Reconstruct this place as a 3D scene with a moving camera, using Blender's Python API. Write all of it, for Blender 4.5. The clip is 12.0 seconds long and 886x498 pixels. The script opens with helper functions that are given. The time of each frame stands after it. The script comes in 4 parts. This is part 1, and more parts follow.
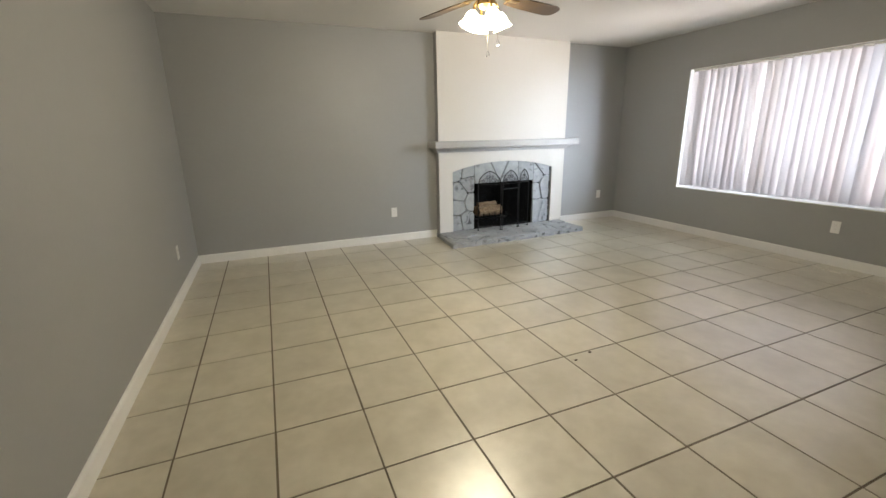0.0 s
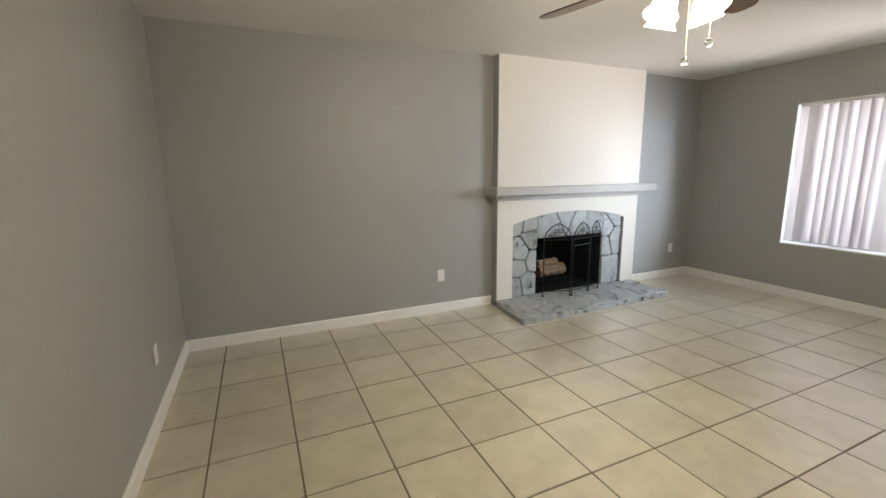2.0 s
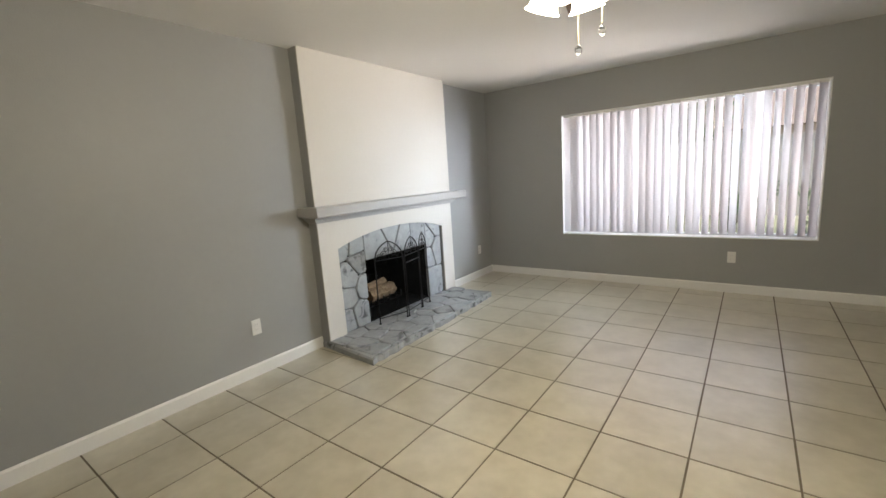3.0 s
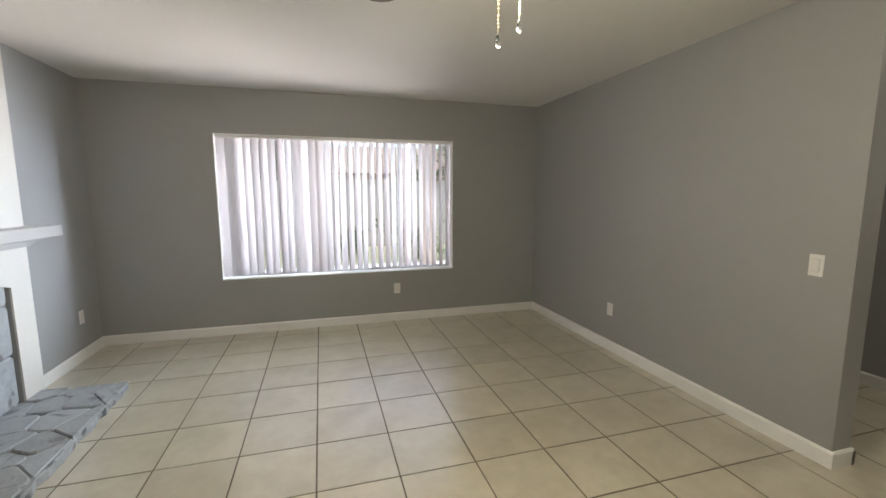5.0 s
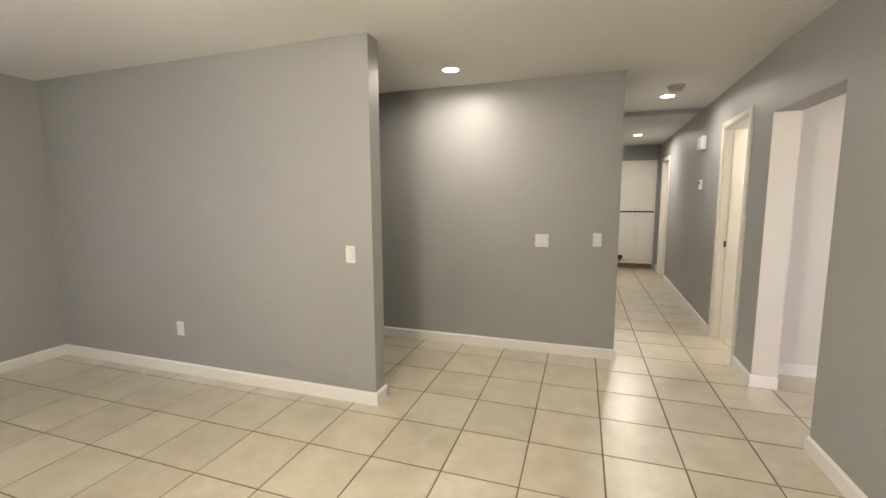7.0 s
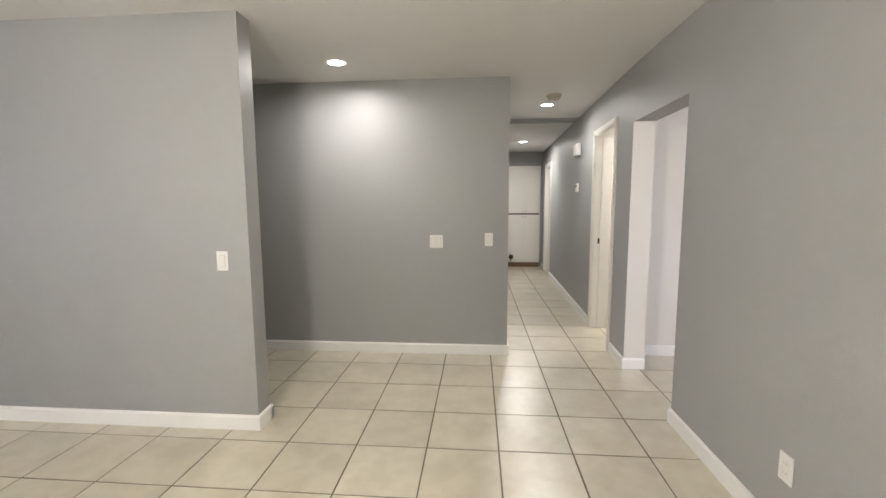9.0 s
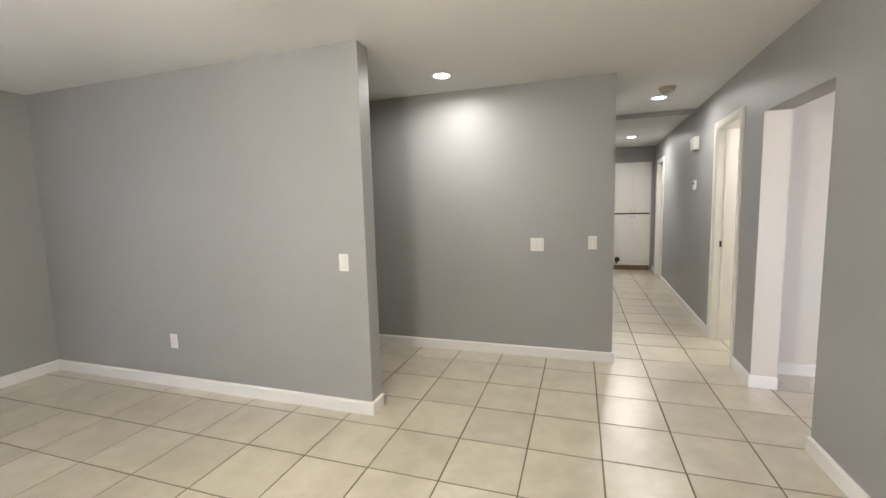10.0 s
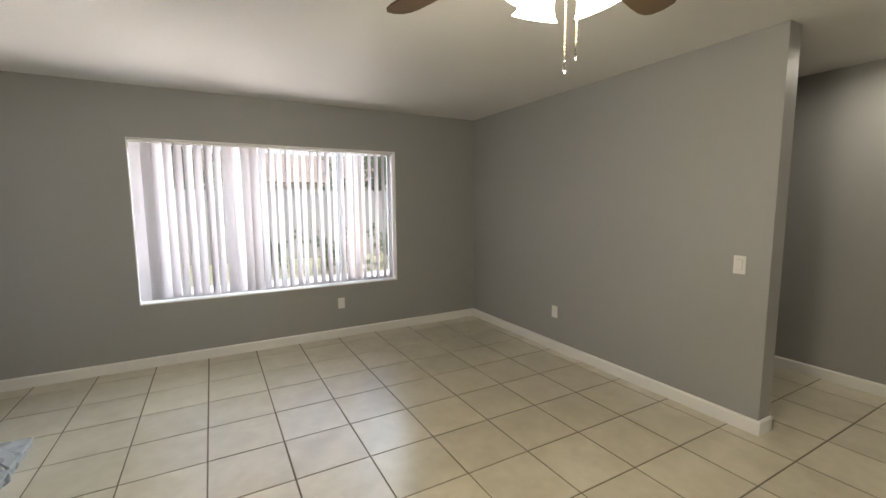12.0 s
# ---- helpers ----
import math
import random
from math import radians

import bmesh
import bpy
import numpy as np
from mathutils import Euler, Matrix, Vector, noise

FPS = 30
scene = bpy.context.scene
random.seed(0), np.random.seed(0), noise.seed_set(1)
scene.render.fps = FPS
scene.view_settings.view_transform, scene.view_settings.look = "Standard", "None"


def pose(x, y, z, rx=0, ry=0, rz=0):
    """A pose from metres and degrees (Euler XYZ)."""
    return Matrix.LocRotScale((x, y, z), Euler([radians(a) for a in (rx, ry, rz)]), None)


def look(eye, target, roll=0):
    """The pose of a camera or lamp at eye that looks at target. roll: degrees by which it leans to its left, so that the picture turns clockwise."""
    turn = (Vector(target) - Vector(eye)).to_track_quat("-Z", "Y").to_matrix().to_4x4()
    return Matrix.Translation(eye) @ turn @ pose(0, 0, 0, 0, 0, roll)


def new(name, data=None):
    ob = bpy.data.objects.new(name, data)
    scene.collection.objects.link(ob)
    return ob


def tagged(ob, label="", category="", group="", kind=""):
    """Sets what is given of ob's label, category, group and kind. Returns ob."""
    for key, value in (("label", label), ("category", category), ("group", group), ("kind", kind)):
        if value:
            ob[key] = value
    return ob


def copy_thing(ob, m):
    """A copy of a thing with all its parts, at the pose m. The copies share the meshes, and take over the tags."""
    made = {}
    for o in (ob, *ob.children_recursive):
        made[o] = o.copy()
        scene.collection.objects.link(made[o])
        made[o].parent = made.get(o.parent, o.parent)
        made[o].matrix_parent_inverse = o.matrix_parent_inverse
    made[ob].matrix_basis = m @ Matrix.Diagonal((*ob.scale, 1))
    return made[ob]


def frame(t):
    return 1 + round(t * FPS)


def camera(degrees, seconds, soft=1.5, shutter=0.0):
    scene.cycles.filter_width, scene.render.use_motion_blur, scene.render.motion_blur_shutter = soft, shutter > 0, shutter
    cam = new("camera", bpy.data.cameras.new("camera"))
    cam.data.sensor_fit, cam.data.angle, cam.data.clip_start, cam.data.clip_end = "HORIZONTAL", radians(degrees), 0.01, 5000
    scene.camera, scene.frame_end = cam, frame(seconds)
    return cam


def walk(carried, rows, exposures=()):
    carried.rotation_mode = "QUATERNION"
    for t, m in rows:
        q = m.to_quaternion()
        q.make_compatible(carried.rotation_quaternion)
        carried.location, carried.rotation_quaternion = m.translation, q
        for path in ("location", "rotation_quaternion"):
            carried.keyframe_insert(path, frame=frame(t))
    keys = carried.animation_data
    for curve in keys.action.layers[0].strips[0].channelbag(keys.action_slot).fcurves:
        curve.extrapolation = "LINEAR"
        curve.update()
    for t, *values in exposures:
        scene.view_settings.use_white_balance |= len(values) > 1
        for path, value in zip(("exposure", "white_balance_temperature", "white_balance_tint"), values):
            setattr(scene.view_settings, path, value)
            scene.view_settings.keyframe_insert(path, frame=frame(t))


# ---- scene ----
cam = camera(93.5, 12.0, soft=1.5)
PATH = [
    (0, (-0.035, -0.104, 1.309), (0.698, 1.678, 0.774), -1.1),
    (0.5, (-0.067, 0.17, 1.336), (0.474, 2.037, 0.862), -1.9),
    (1, (-0.118, 0.505, 1.311), (0.446, 2.354, 0.798), -0.3),
    (1.5, (-0.144, 0.872, 1.345), (0.413, 2.738, 0.89), -1.3),
    (2, (-0.232, 1.236, 1.371), (0.568, 3.032, 1.006), -0.7),
    (2.5, (-0.258, 1.592, 1.372), (0.947, 3.135, 0.967), -1.2),
    (3, (-0.179, 1.928, 1.392), (1.4, 3.106, 1.047), -3.9),
    (3.2, (-0.153, 2.038, 1.403), (1.526, 3.067, 1.053), -2.7),
    (4.8, (0.283, 2.836, 1.417), (2.242, 2.537, 1.148), -0.1),
    (5, (0.357, 2.849, 1.418), (2.261, 2.293, 1.159), -0.1),
    (5.5, (0.495, 2.912, 1.402), (2.074, 1.72, 1.11), -1.1),
    (6, (0.535, 2.886, 1.415), (1.837, 1.403, 1.092), 0.2),
    (6.5, (0.413, 2.815, 1.422), (1.451, 1.126, 1.15), -0.3),
    (7, (0.414, 2.792, 1.414), (1.043, 0.909, 1.174), -0.3),
    (7.5, (0.405, 2.739, 1.395), (0.669, 0.769, 1.175), -0.3),
    (7.7, (0.405, 2.731, 1.392), (0.548, 0.748, 1.175), 0.0),
    (9.3, (0.385, 2.672, 1.377), (0.567, 0.692, 1.156), -0.6),
    (9.5, (0.387, 2.697, 1.386), (0.671, 0.73, 1.165), -0.4),
    (10, (0.392, 2.765, 1.412), (1.014, 0.876, 1.2), -1.5),
    (10.5, (0.398, 2.871, 1.452), (1.474, 1.197, 1.247), -2.2),
    (11, (0.483, 3.03, 1.464), (1.927, 1.662, 1.258), -2.0),
    (11.5, (0.517, 3.172, 1.452), (2.181, 2.083, 1.241), -1.4),
    (12, (0.524, 3.227, 1.444), (2.264, 2.265, 1.223), -0.4),
]
walk(cam, [(t, look(eye, target, roll)) for t, eye, target, roll in PATH],
     exposures=[(0.0, 2.67, 6380, 10), (1.0, 2.77, 6430, 10), (2.5, 2.57, 6430, 10), (5.0, 2.55, 6250, 10), (5.5, 2.61, 6580, 10), (6.0, 2.68, 6950, 10), (6.5, 2.94, 7150, 10), (7.0, 3.56, 6300, 14), (7.5, 3.62, 5850, 15),
                (9.5, 3.62, 5750, 14), (10.0, 3.64, 5750, 14), (10.5, 3.27, 5700, 14), (11.0, 2.90, 5900, 12), (11.5, 2.59, 6330, 10), (12.0, 2.63, 6430, 10)])

# ---- plan, in metres ----
WEST, EAST, NORTH = -0.827, 4.926, 4.877        # faces of the living room
PART_Y0, PART_Y1, PART_X = 0.215, 0.352, 1.718  # partition beside the entry
ENTRY_Y, CORNER_X = -1.026, 0.115               # wall of the entry, corner of the hall
CEIL, HALL_END, HALL_SKEW = 2.44, -6.4, -1.72
WALL = 0.165
OPEN_Y0, OPEN_Y1, OPEN_TOP = -0.78, 0.084, 2.0
WIN_Y0, WIN_Y1, WIN_Z0, WIN_Z1 = 1.398, 3.822, 0.565, 2.01
TILE_W, TILE_D, TILE_X, TILE_Y = 0.4055, 0.4085, 1.479, 2.512

# ---- world and sun ----
world = bpy.data.worlds.new("world")
scene.world = world
world.use_nodes = True
wn = world.node_tree.nodes
sky = wn.new("ShaderNodeTexSky")
sky.sky_type, sky.sun_disc = "NISHITA", False
sky.sun_elevation, sky.sun_rotation = radians(55), radians(190)
wn["Background"].inputs[1].default_value = 0.07
world.node_tree.links.new(sky.outputs[0], wn["Background"].inputs[0])
sun = new("sun", bpy.data.lights.new("sun", "SUN"))
sun.data.energy, sun.data.angle, sun.data.color = 2.4, radians(0.5), (1.0, 0.97, 0.93)
sun.matrix_world = look((-1.5, -8.5, 12.3), (0, 0, 0))

# ---- lamps ----
def lamp(name, kind, place, watts, colour, size=0.05, spot=0, blend=0.3):
    data = bpy.data.lights.new(name, kind)
    data.energy, data.color = watts, colour
    data.shadow_soft_size = size
    if spot:
        data.spot_size, data.spot_blend = radians(spot), blend
    ob = new(name, data)
    ob.location = place
    return ob

FAN = (1.33, 2.44)
DOWNLIGHTS = ((1.455, -0.54), (-0.37, -2.11), (-0.41, -4.9))
WARM, SOFT = (1.0, 0.92, 0.71), (1.0, 0.90, 0.74)
for a in (85, 175, 265, 355):
    lamp("fan_bulb", "POINT", (FAN[0] + 0.105 * math.cos(radians(a)), FAN[1] + 0.105 * math.sin(radians(a)), 1.955), 0.95, WARM, 0.045)
for (x, y), w in zip(DOWNLIGHTS, (1.1, 1.0, 2.0)):
    disc = lamp("downlight_bulb", "AREA", (x, y, CEIL - 0.008), w, SOFT)
    disc.data.shape, disc.data.size = "DISK", 0.15
    disc.data.spread = radians(168)
def opening_daylight(place, target, watts, colour, w, h, spread):
    """Sky and sunlit yard as they shine in through a window's opening."""
    ob = lamp("window_daylight", "AREA", place, watts, colour)
    ob.data.shape, ob.data.size, ob.data.size_y, ob.data.spread = "RECTANGLE", w, h, radians(spread)
    ob.matrix_world = look(place, target)
opening_daylight((5.55, 2.2, 1.75), (3.15, 5.2, 0.5), 4.3, (0.76, 0.88, 1.0), 2.2, 1.3, 72)
opening_daylight((5.65, 0.9, 1.4), (4.3, 5.1, 1.2), 10.0, (0.80, 0.88, 1.0), 1.6, 1.3, 46)
opening_daylight((6.3, 1.5, 0.15), (3.8, 3.9, 2.4), 7.4, (1.0, 0.85, 0.74), 2.4, 1.6, 58)
opening_daylight((5.7, 4.5, 1.5), (3.9, 0.6, 1.1), 3.5, (1.0, 0.95, 0.95), 1.9, 1.3, 76)
opening_daylight((-2.1, 2.82, 1.5), (-1.9, 0.0, 0.9), 3.4, (1.0, 0.88, 0.77), 1.2, 1.0, 140)
lamp("bathroom_bulb", "POINT", (-1.75, -1.9, 2.2), 5.0, (1.0, 0.92, 0.76), 0.08)

# ---- materials ----
def material(name, colour, rough=0.5, metal=0.0, noise=((8.0, 0.06), (120.0, 0.04)), bump=0.0, bump_scale=200.0, tint=None, vary=0.0, spec=0.5):
    """A surface whose colour wanders at two scales, with fine relief."""
    m = bpy.data.materials.new(name)
    m.use_nodes = True
    nt, n = m.node_tree, m.node_tree.nodes
    b = n["Principled BSDF"]
    b.inputs["Roughness"].default_value, b.inputs["Metallic"].default_value = rough, metal
    b.inputs["Specular IOR Level"].default_value = spec
    tc = n.new("ShaderNodeTexCoord")
    last = None
    tint = tint or tuple(c * 0.6 for c in colour)
    value = n.new("ShaderNodeRGB")
    value.outputs[0].default_value = (*colour, 1)
    last = value.outputs[0]
    for scale, amount in noise:
        t = n.new("ShaderNodeTexNoise")
        t.inputs["Scale"].default_value, t.inputs["Detail"].default_value = scale, 2.5
        nt.links.new(tc.outputs["Object"], t.inputs["Vector"])
        r = n.new("ShaderNodeMapRange")
        r.inputs[1].default_value, r.inputs[2].default_value = 0.25, 0.78
        r.inputs[3].default_value, r.inputs[4].default_value = 0.0, amount * 2
        nt.links.new(t.outputs[0], r.inputs[0])
        mix = n.new("ShaderNodeMix")
        mix.data_type = "RGBA"
        nt.links.new(r.outputs[0], mix.inputs[0])
        nt.links.new(last, mix.inputs[6])
        mix.inputs[7].default_value = (*tint, 1)
        last = mix.outputs[2]
    if vary:
        info = n.new("ShaderNodeObjectInfo")
        r = n.new("ShaderNodeMapRange")
        r.inputs[3].default_value, r.inputs[4].default_value = 1 - vary, 1 + vary
        nt.links.new(info.outputs["Random"], r.inputs[0])
        hsv = n.new("ShaderNodeHueSaturation")
        nt.links.new(r.outputs[0], hsv.inputs["Value"])
        nt.links.new(last, hsv.inputs["Color"])
        last = hsv.outputs[0]
    nt.links.new(last, b.inputs["Base Color"])
    if bump:
        t = n.new("ShaderNodeTexNoise")
        t.inputs["Scale"].default_value, t.inputs["Detail"].default_value = bump_scale, 3
        nt.links.new(tc.outputs["Object"], t.inputs["Vector"])
        bp = n.new("ShaderNodeBump")
        bp.inputs["Strength"].default_value, bp.inputs["Distance"].default_value = bump, 0.004
        nt.links.new(t.outputs[0], bp.inputs["Height"])
        nt.links.new(bp.outputs[0], b.inputs["Normal"])
    return m


def glowing(name, colour, strength):
    m = bpy.data.materials.new(name)
    m.use_nodes = True
    b = m.node_tree.nodes["Principled BSDF"]
    b.inputs["Base Color"].default_value = (0.85, 0.83, 0.78, 1)
    b.inputs["Emission Color"].default_value = (*colour, 1)
    b.inputs["Emission Strength"].default_value = strength
    return m


def glass(name, rough=0.0):
    m = bpy.data.materials.new(name)
    m.use_nodes = True
    b = m.node_tree.nodes["Principled BSDF"]
    b.inputs["Base Color"].default_value = (0.97, 0.98, 0.98, 1)
    b.inputs["Transmission Weight"].default_value, b.inputs["Roughness"].default_value = 1.0, rough
    b.inputs["IOR"].default_value = 1.45
    return m


def vinyl(name):
    """Thin translucent blind vane."""
    m = bpy.data.materials.new(name)
    m.use_nodes = True
    nt, n = m.node_tree, m.node_tree.nodes
    b = n["Principled BSDF"]
    b.inputs["Roughness"].default_value = 0.45
    tc = n.new("ShaderNodeTexCoord")
    t = n.new("ShaderNodeTexNoise")
    t.inputs["Scale"].default_value = 60
    nt.links.new(tc.outputs["Object"], t.inputs["Vector"])
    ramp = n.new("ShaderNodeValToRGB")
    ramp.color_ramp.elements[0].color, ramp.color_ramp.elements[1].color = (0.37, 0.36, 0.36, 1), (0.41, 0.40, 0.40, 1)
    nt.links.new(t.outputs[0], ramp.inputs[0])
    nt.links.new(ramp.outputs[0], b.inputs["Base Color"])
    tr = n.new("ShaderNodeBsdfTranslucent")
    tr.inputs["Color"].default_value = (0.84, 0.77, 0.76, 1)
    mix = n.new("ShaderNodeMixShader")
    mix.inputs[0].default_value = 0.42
    nt.links.new(b.outputs[0], mix.inputs[1])
    nt.links.new(tr.outputs[0], mix.inputs[2])
    nt.links.new(mix.outputs[0], n["Material Output"].inputs[0])
    return m


def mesh_screen(name):
    """Fine black wire mesh: mostly holes."""
    m = bpy.data.materials.new(name)
    m.use_nodes = True
    nt, n = m.node_tree, m.node_tree.nodes
    n["Principled BSDF"].inputs["Base Color"].default_value = (0.012, 0.012, 0.012, 1)
    n["Principled BSDF"].inputs["Roughness"].default_value = 0.8
    n["Principled BSDF"].inputs["Specular IOR Level"].default_value = 0.1
    clear = n.new("ShaderNodeBsdfTransparent")
    mix = n.new("ShaderNodeMixShader")
    mix.inputs[0].default_value = 0.07
    nt.links.new(clear.outputs[0], mix.inputs[1])
    nt.links.new(n["Principled BSDF"].outputs[0], mix.inputs[2])
    nt.links.new(mix.outputs[0], n["Material Output"].inputs[0])
    return m


def tile_ceramic():
    """Glazed beige floor tile, softly mottled, each one a little different."""
    m = material("beige_ceramic", (0.60, 0.55, 0.435), 0.30, noise=((5.0, 0.20), (16.0, 0.10)), tint=(0.34, 0.295, 0.195), vary=0.06, spec=0.95)
    nt, n = m.node_tree, m.node_tree.nodes
    b = n["Principled BSDF"]
    b.inputs["Coat Weight"].default_value, b.inputs["Coat Roughness"].default_value = 1.0, 0.32
    b.inputs["Coat IOR"].default_value = 1.65
    info = n.new("ShaderNodeObjectInfo")
    far = n.new("ShaderNodeMath")
    far.operation = "MULTIPLY"
    nt.links.new(info.outputs["Random"], far.inputs[0])
    far.inputs[1].default_value = 60.0
    for r in [r for r in n if r.bl_idname == "ShaderNodeMapRange" and r.inputs[4].default_value < 0.9]:
        r.inputs[1].default_value, r.inputs[2].default_value = 0.38, 0.68
    for t in [t for t in n if t.bl_idname == "ShaderNodeTexNoise"]:
        t.noise_dimensions = "4D"
        nt.links.new(far.outputs[0], t.inputs["W"])
    return m


def painted_stone(name, light, dark, edge, low, high):
    """Grey-painted rubble with dark smears."""
    m = material(name, light, 0.55, noise=((14.0, 0.16), (90.0, 0.08)), tint=dark, bump=0.5, bump_scale=45, vary=0.10)
    nt, n = m.node_tree, m.node_tree.nodes
    b = n["Principled BSDF"]
    src = b.inputs["Base Color"].links[0].from_socket
    tc = n.new("ShaderNodeTexCoord")
    t = n.new("ShaderNodeTexNoise")
    t.inputs["Scale"].default_value, t.inputs["Detail"].default_value, t.inputs["Distortion"].default_value = edge, 4, 1.5
    nt.links.new(tc.outputs["Object"], t.inputs["Vector"])
    r = n.new("ShaderNodeMapRange")
    r.inputs[1].default_value, r.inputs[2].default_value = low, high
    nt.links.new(t.outputs[0], r.inputs[0])
    mix = n.new("ShaderNodeMix")
    mix.data_type = "RGBA"
    nt.links.new(r.outputs[0], mix.inputs[0])
    nt.links.new(src, mix.inputs[6])
    mix.inputs[7].default_value = (*dark, 1)
    nt.links.new(mix.outputs[2], b.inputs["Base Color"])
    return m


GREY = material("grey_wall_paint", (0.343, 0.345, 0.340), 0.47, noise=((1.2, 0.04), (30.0, 0.03)), bump=0.18, bump_scale=140)
CEILING = material("white_ceiling_paint", (0.72, 0.71, 0.69), 0.6, noise=((1.0, 0.03), (40.0, 0.03)), bump=0.35, bump_scale=110)
WHITE = material("white_trim_paint", (0.82, 0.81, 0.79), 0.35, noise=((3.0, 0.03), (60.0, 0.02)), bump=0.05, bump_scale=60)
CREAM = material("white_chimney_paint", (0.68, 0.65, 0.60), 0.6, noise=((1.5, 0.03), (40.0, 0.03)), bump=0.2, bump_scale=120)
MANTEL = material("light_grey_mantel_paint", (0.43, 0.42, 0.405), 0.4, noise=((4.0, 0.05), (60.0, 0.03)), bump=0.05, bump_scale=60)
PLASTIC = material("white_plastic", (0.78, 0.77, 0.74), 0.3, noise=((20.0, 0.02), (150.0, 0.02)))
SLOT = material("dark_slot", (0.03, 0.03, 0.03), 0.5)
# grey that stands in for shade in switch gaps and outlet slots
GAP_SHADE = material("grey_gap_shade", (0.42, 0.41, 0.40), 0.5)
GROUT = material("brown_grout", (0.11, 0.085, 0.06), 0.85, noise=((6.0, 0.25), (90.0, 0.2)), tint=(0.26, 0.22, 0.16), bump=0.4, bump_scale=180)
CERAMIC = tile_ceramic()
STONE = painted_stone("grey_painted_stone", (0.41, 0.43, 0.445), (0.07, 0.075, 0.08), 7.0, 0.60, 0.74)
HEARTH = painted_stone("grey_painted_flagstone", (0.40, 0.415, 0.43), (0.16, 0.165, 0.17), 6.0, 0.56, 0.72)
JOINT = painted_stone("charcoal_joint", (0.34, 0.36, 0.37), (0.016, 0.017, 0.019), 5.0, 0.44, 0.53)
PALEJOINT = painted_stone("grey_painted_mortar", (0.36, 0.37, 0.38), (0.10, 0.104, 0.108), 6.5, 0.54, 0.64)
SOOT = material("soot_black_brick", (0.004, 0.0038, 0.0036), 0.95, noise=((9.0, 0.4), (60.0, 0.3)), tint=(0.014, 0.013, 0.012), spec=0.1, bump=0.5, bump_scale=50)
IRON = material("black_iron", (0.015, 0.015, 0.016), 0.45, 0.4, bump=0.1, bump_scale=120)
WIRE = mesh_screen("black_wire_mesh")
BARK = material("split_log_bark", (0.22, 0.13, 0.07), 0.85, noise=((25.0, 0.4), (120.0, 0.3)), tint=(0.07, 0.04, 0.02), bump=0.8, bump_scale=60)
WOODEND = material("pale_cut_wood", (0.44, 0.32, 0.19), 0.8, noise=((24.0, 0.48), (80.0, 0.35)), tint=(0.14, 0.08, 0.04), bump=0.8, bump_scale=60)
BRASS = material("antique_brass", (0.42, 0.30, 0.13), 0.32, 1.0, noise=((15.0, 0.2), (120.0, 0.1)))
BLADE = material("brown_wood_blade", (0.085, 0.055, 0.028), 0.4, noise=((6.0, 0.3), (70.0, 0.25)), tint=(0.03, 0.018, 0.01), bump=0.1, bump_scale=60)
SHADE = glowing("lit_frosted_glass", (1.0, 0.86, 0.62), 4.5)
LENS = glowing("lit_downlight_lens", (1.0, 0.90, 0.74), 5.0)
# white plastic with the shade under the ceiling put into its beige colour
SHADED_PLASTIC = material("shaded_beige_plastic", (0.40, 0.36, 0.30), 0.45, noise=((20.0, 0.04), (150.0, 0.03)))
CHAIN = material("pale_brass_chain", (0.36, 0.30, 0.20), 0.3, 0.7)
CRYSTAL = glass("clear_crystal", 0.05)
GLASS = glass("window_glass")
VINYL = vinyl("white_vinyl_vane")
ALUMINIUM = material("white_aluminium", (0.72, 0.72, 0.72), 0.4, 0.2, noise=((10.0, 0.04), (90.0, 0.03)))
DOORWHITE = material("white_door_paint", (0.76, 0.74, 0.69), 0.35, noise=((3.0, 0.04), (60.0, 0.02)), bump=0.05, bump_scale=40)
STEEL = material("brushed_nickel", (0.5, 0.48, 0.45), 0.3, 1.0)
BRONZE = material("dark_bronze", (0.06, 0.05, 0.04), 0.35, 0.8)
TOEKICK = material("brown_wood_base", (0.20, 0.12, 0.07), 0.5, noise=((8.0, 0.3), (70.0, 0.2)))
CONCRETE = material("pale_concrete", (0.46, 0.46, 0.46), 0.85, noise=((0.6, 0.2), (25.0, 0.1)), bump=0.3, bump_scale=60)
EARTH = material("dry_lawn_ground", (0.20, 0.17, 0.11), 0.95, noise=((0.5, 0.3), (9.0, 0.3)), tint=(0.09, 0.11, 0.05), bump=0.6, bump_scale=20)
STUCCO = material("pink_beige_stucco", (0.52, 0.42, 0.35), 0.85, noise=((1.0, 0.1), (60.0, 0.08)), bump=0.5, bump_scale=90)
BLOCK = material("tan_block_wall", (0.42, 0.37, 0.31), 0.85, noise=((1.5, 0.12), (50.0, 0.08)), bump=0.5, bump_scale=70)
ROOF = material("brown_shingle", (0.17, 0.12, 0.09), 0.9, noise=((2.0, 0.3), (40.0, 0.2)), bump=0.5, bump_scale=60)
LEAF = material("green_leaf", (0.055, 0.10, 0.03), 0.6, noise=((3.0, 0.3), (30.0, 0.2)), tint=(0.10, 0.11, 0.04))
TRUNK = material("brown_bark", (0.14, 0.10, 0.07), 0.9, noise=((8.0, 0.3), (60.0, 0.3)), bump=0.8, bump_scale=40)
DARKGLASS = material("dark_window_glass", (0.16, 0.17, 0.18), 0.12)
DUST = material("dark_debris", (0.05, 0.035, 0.02), 0.9)


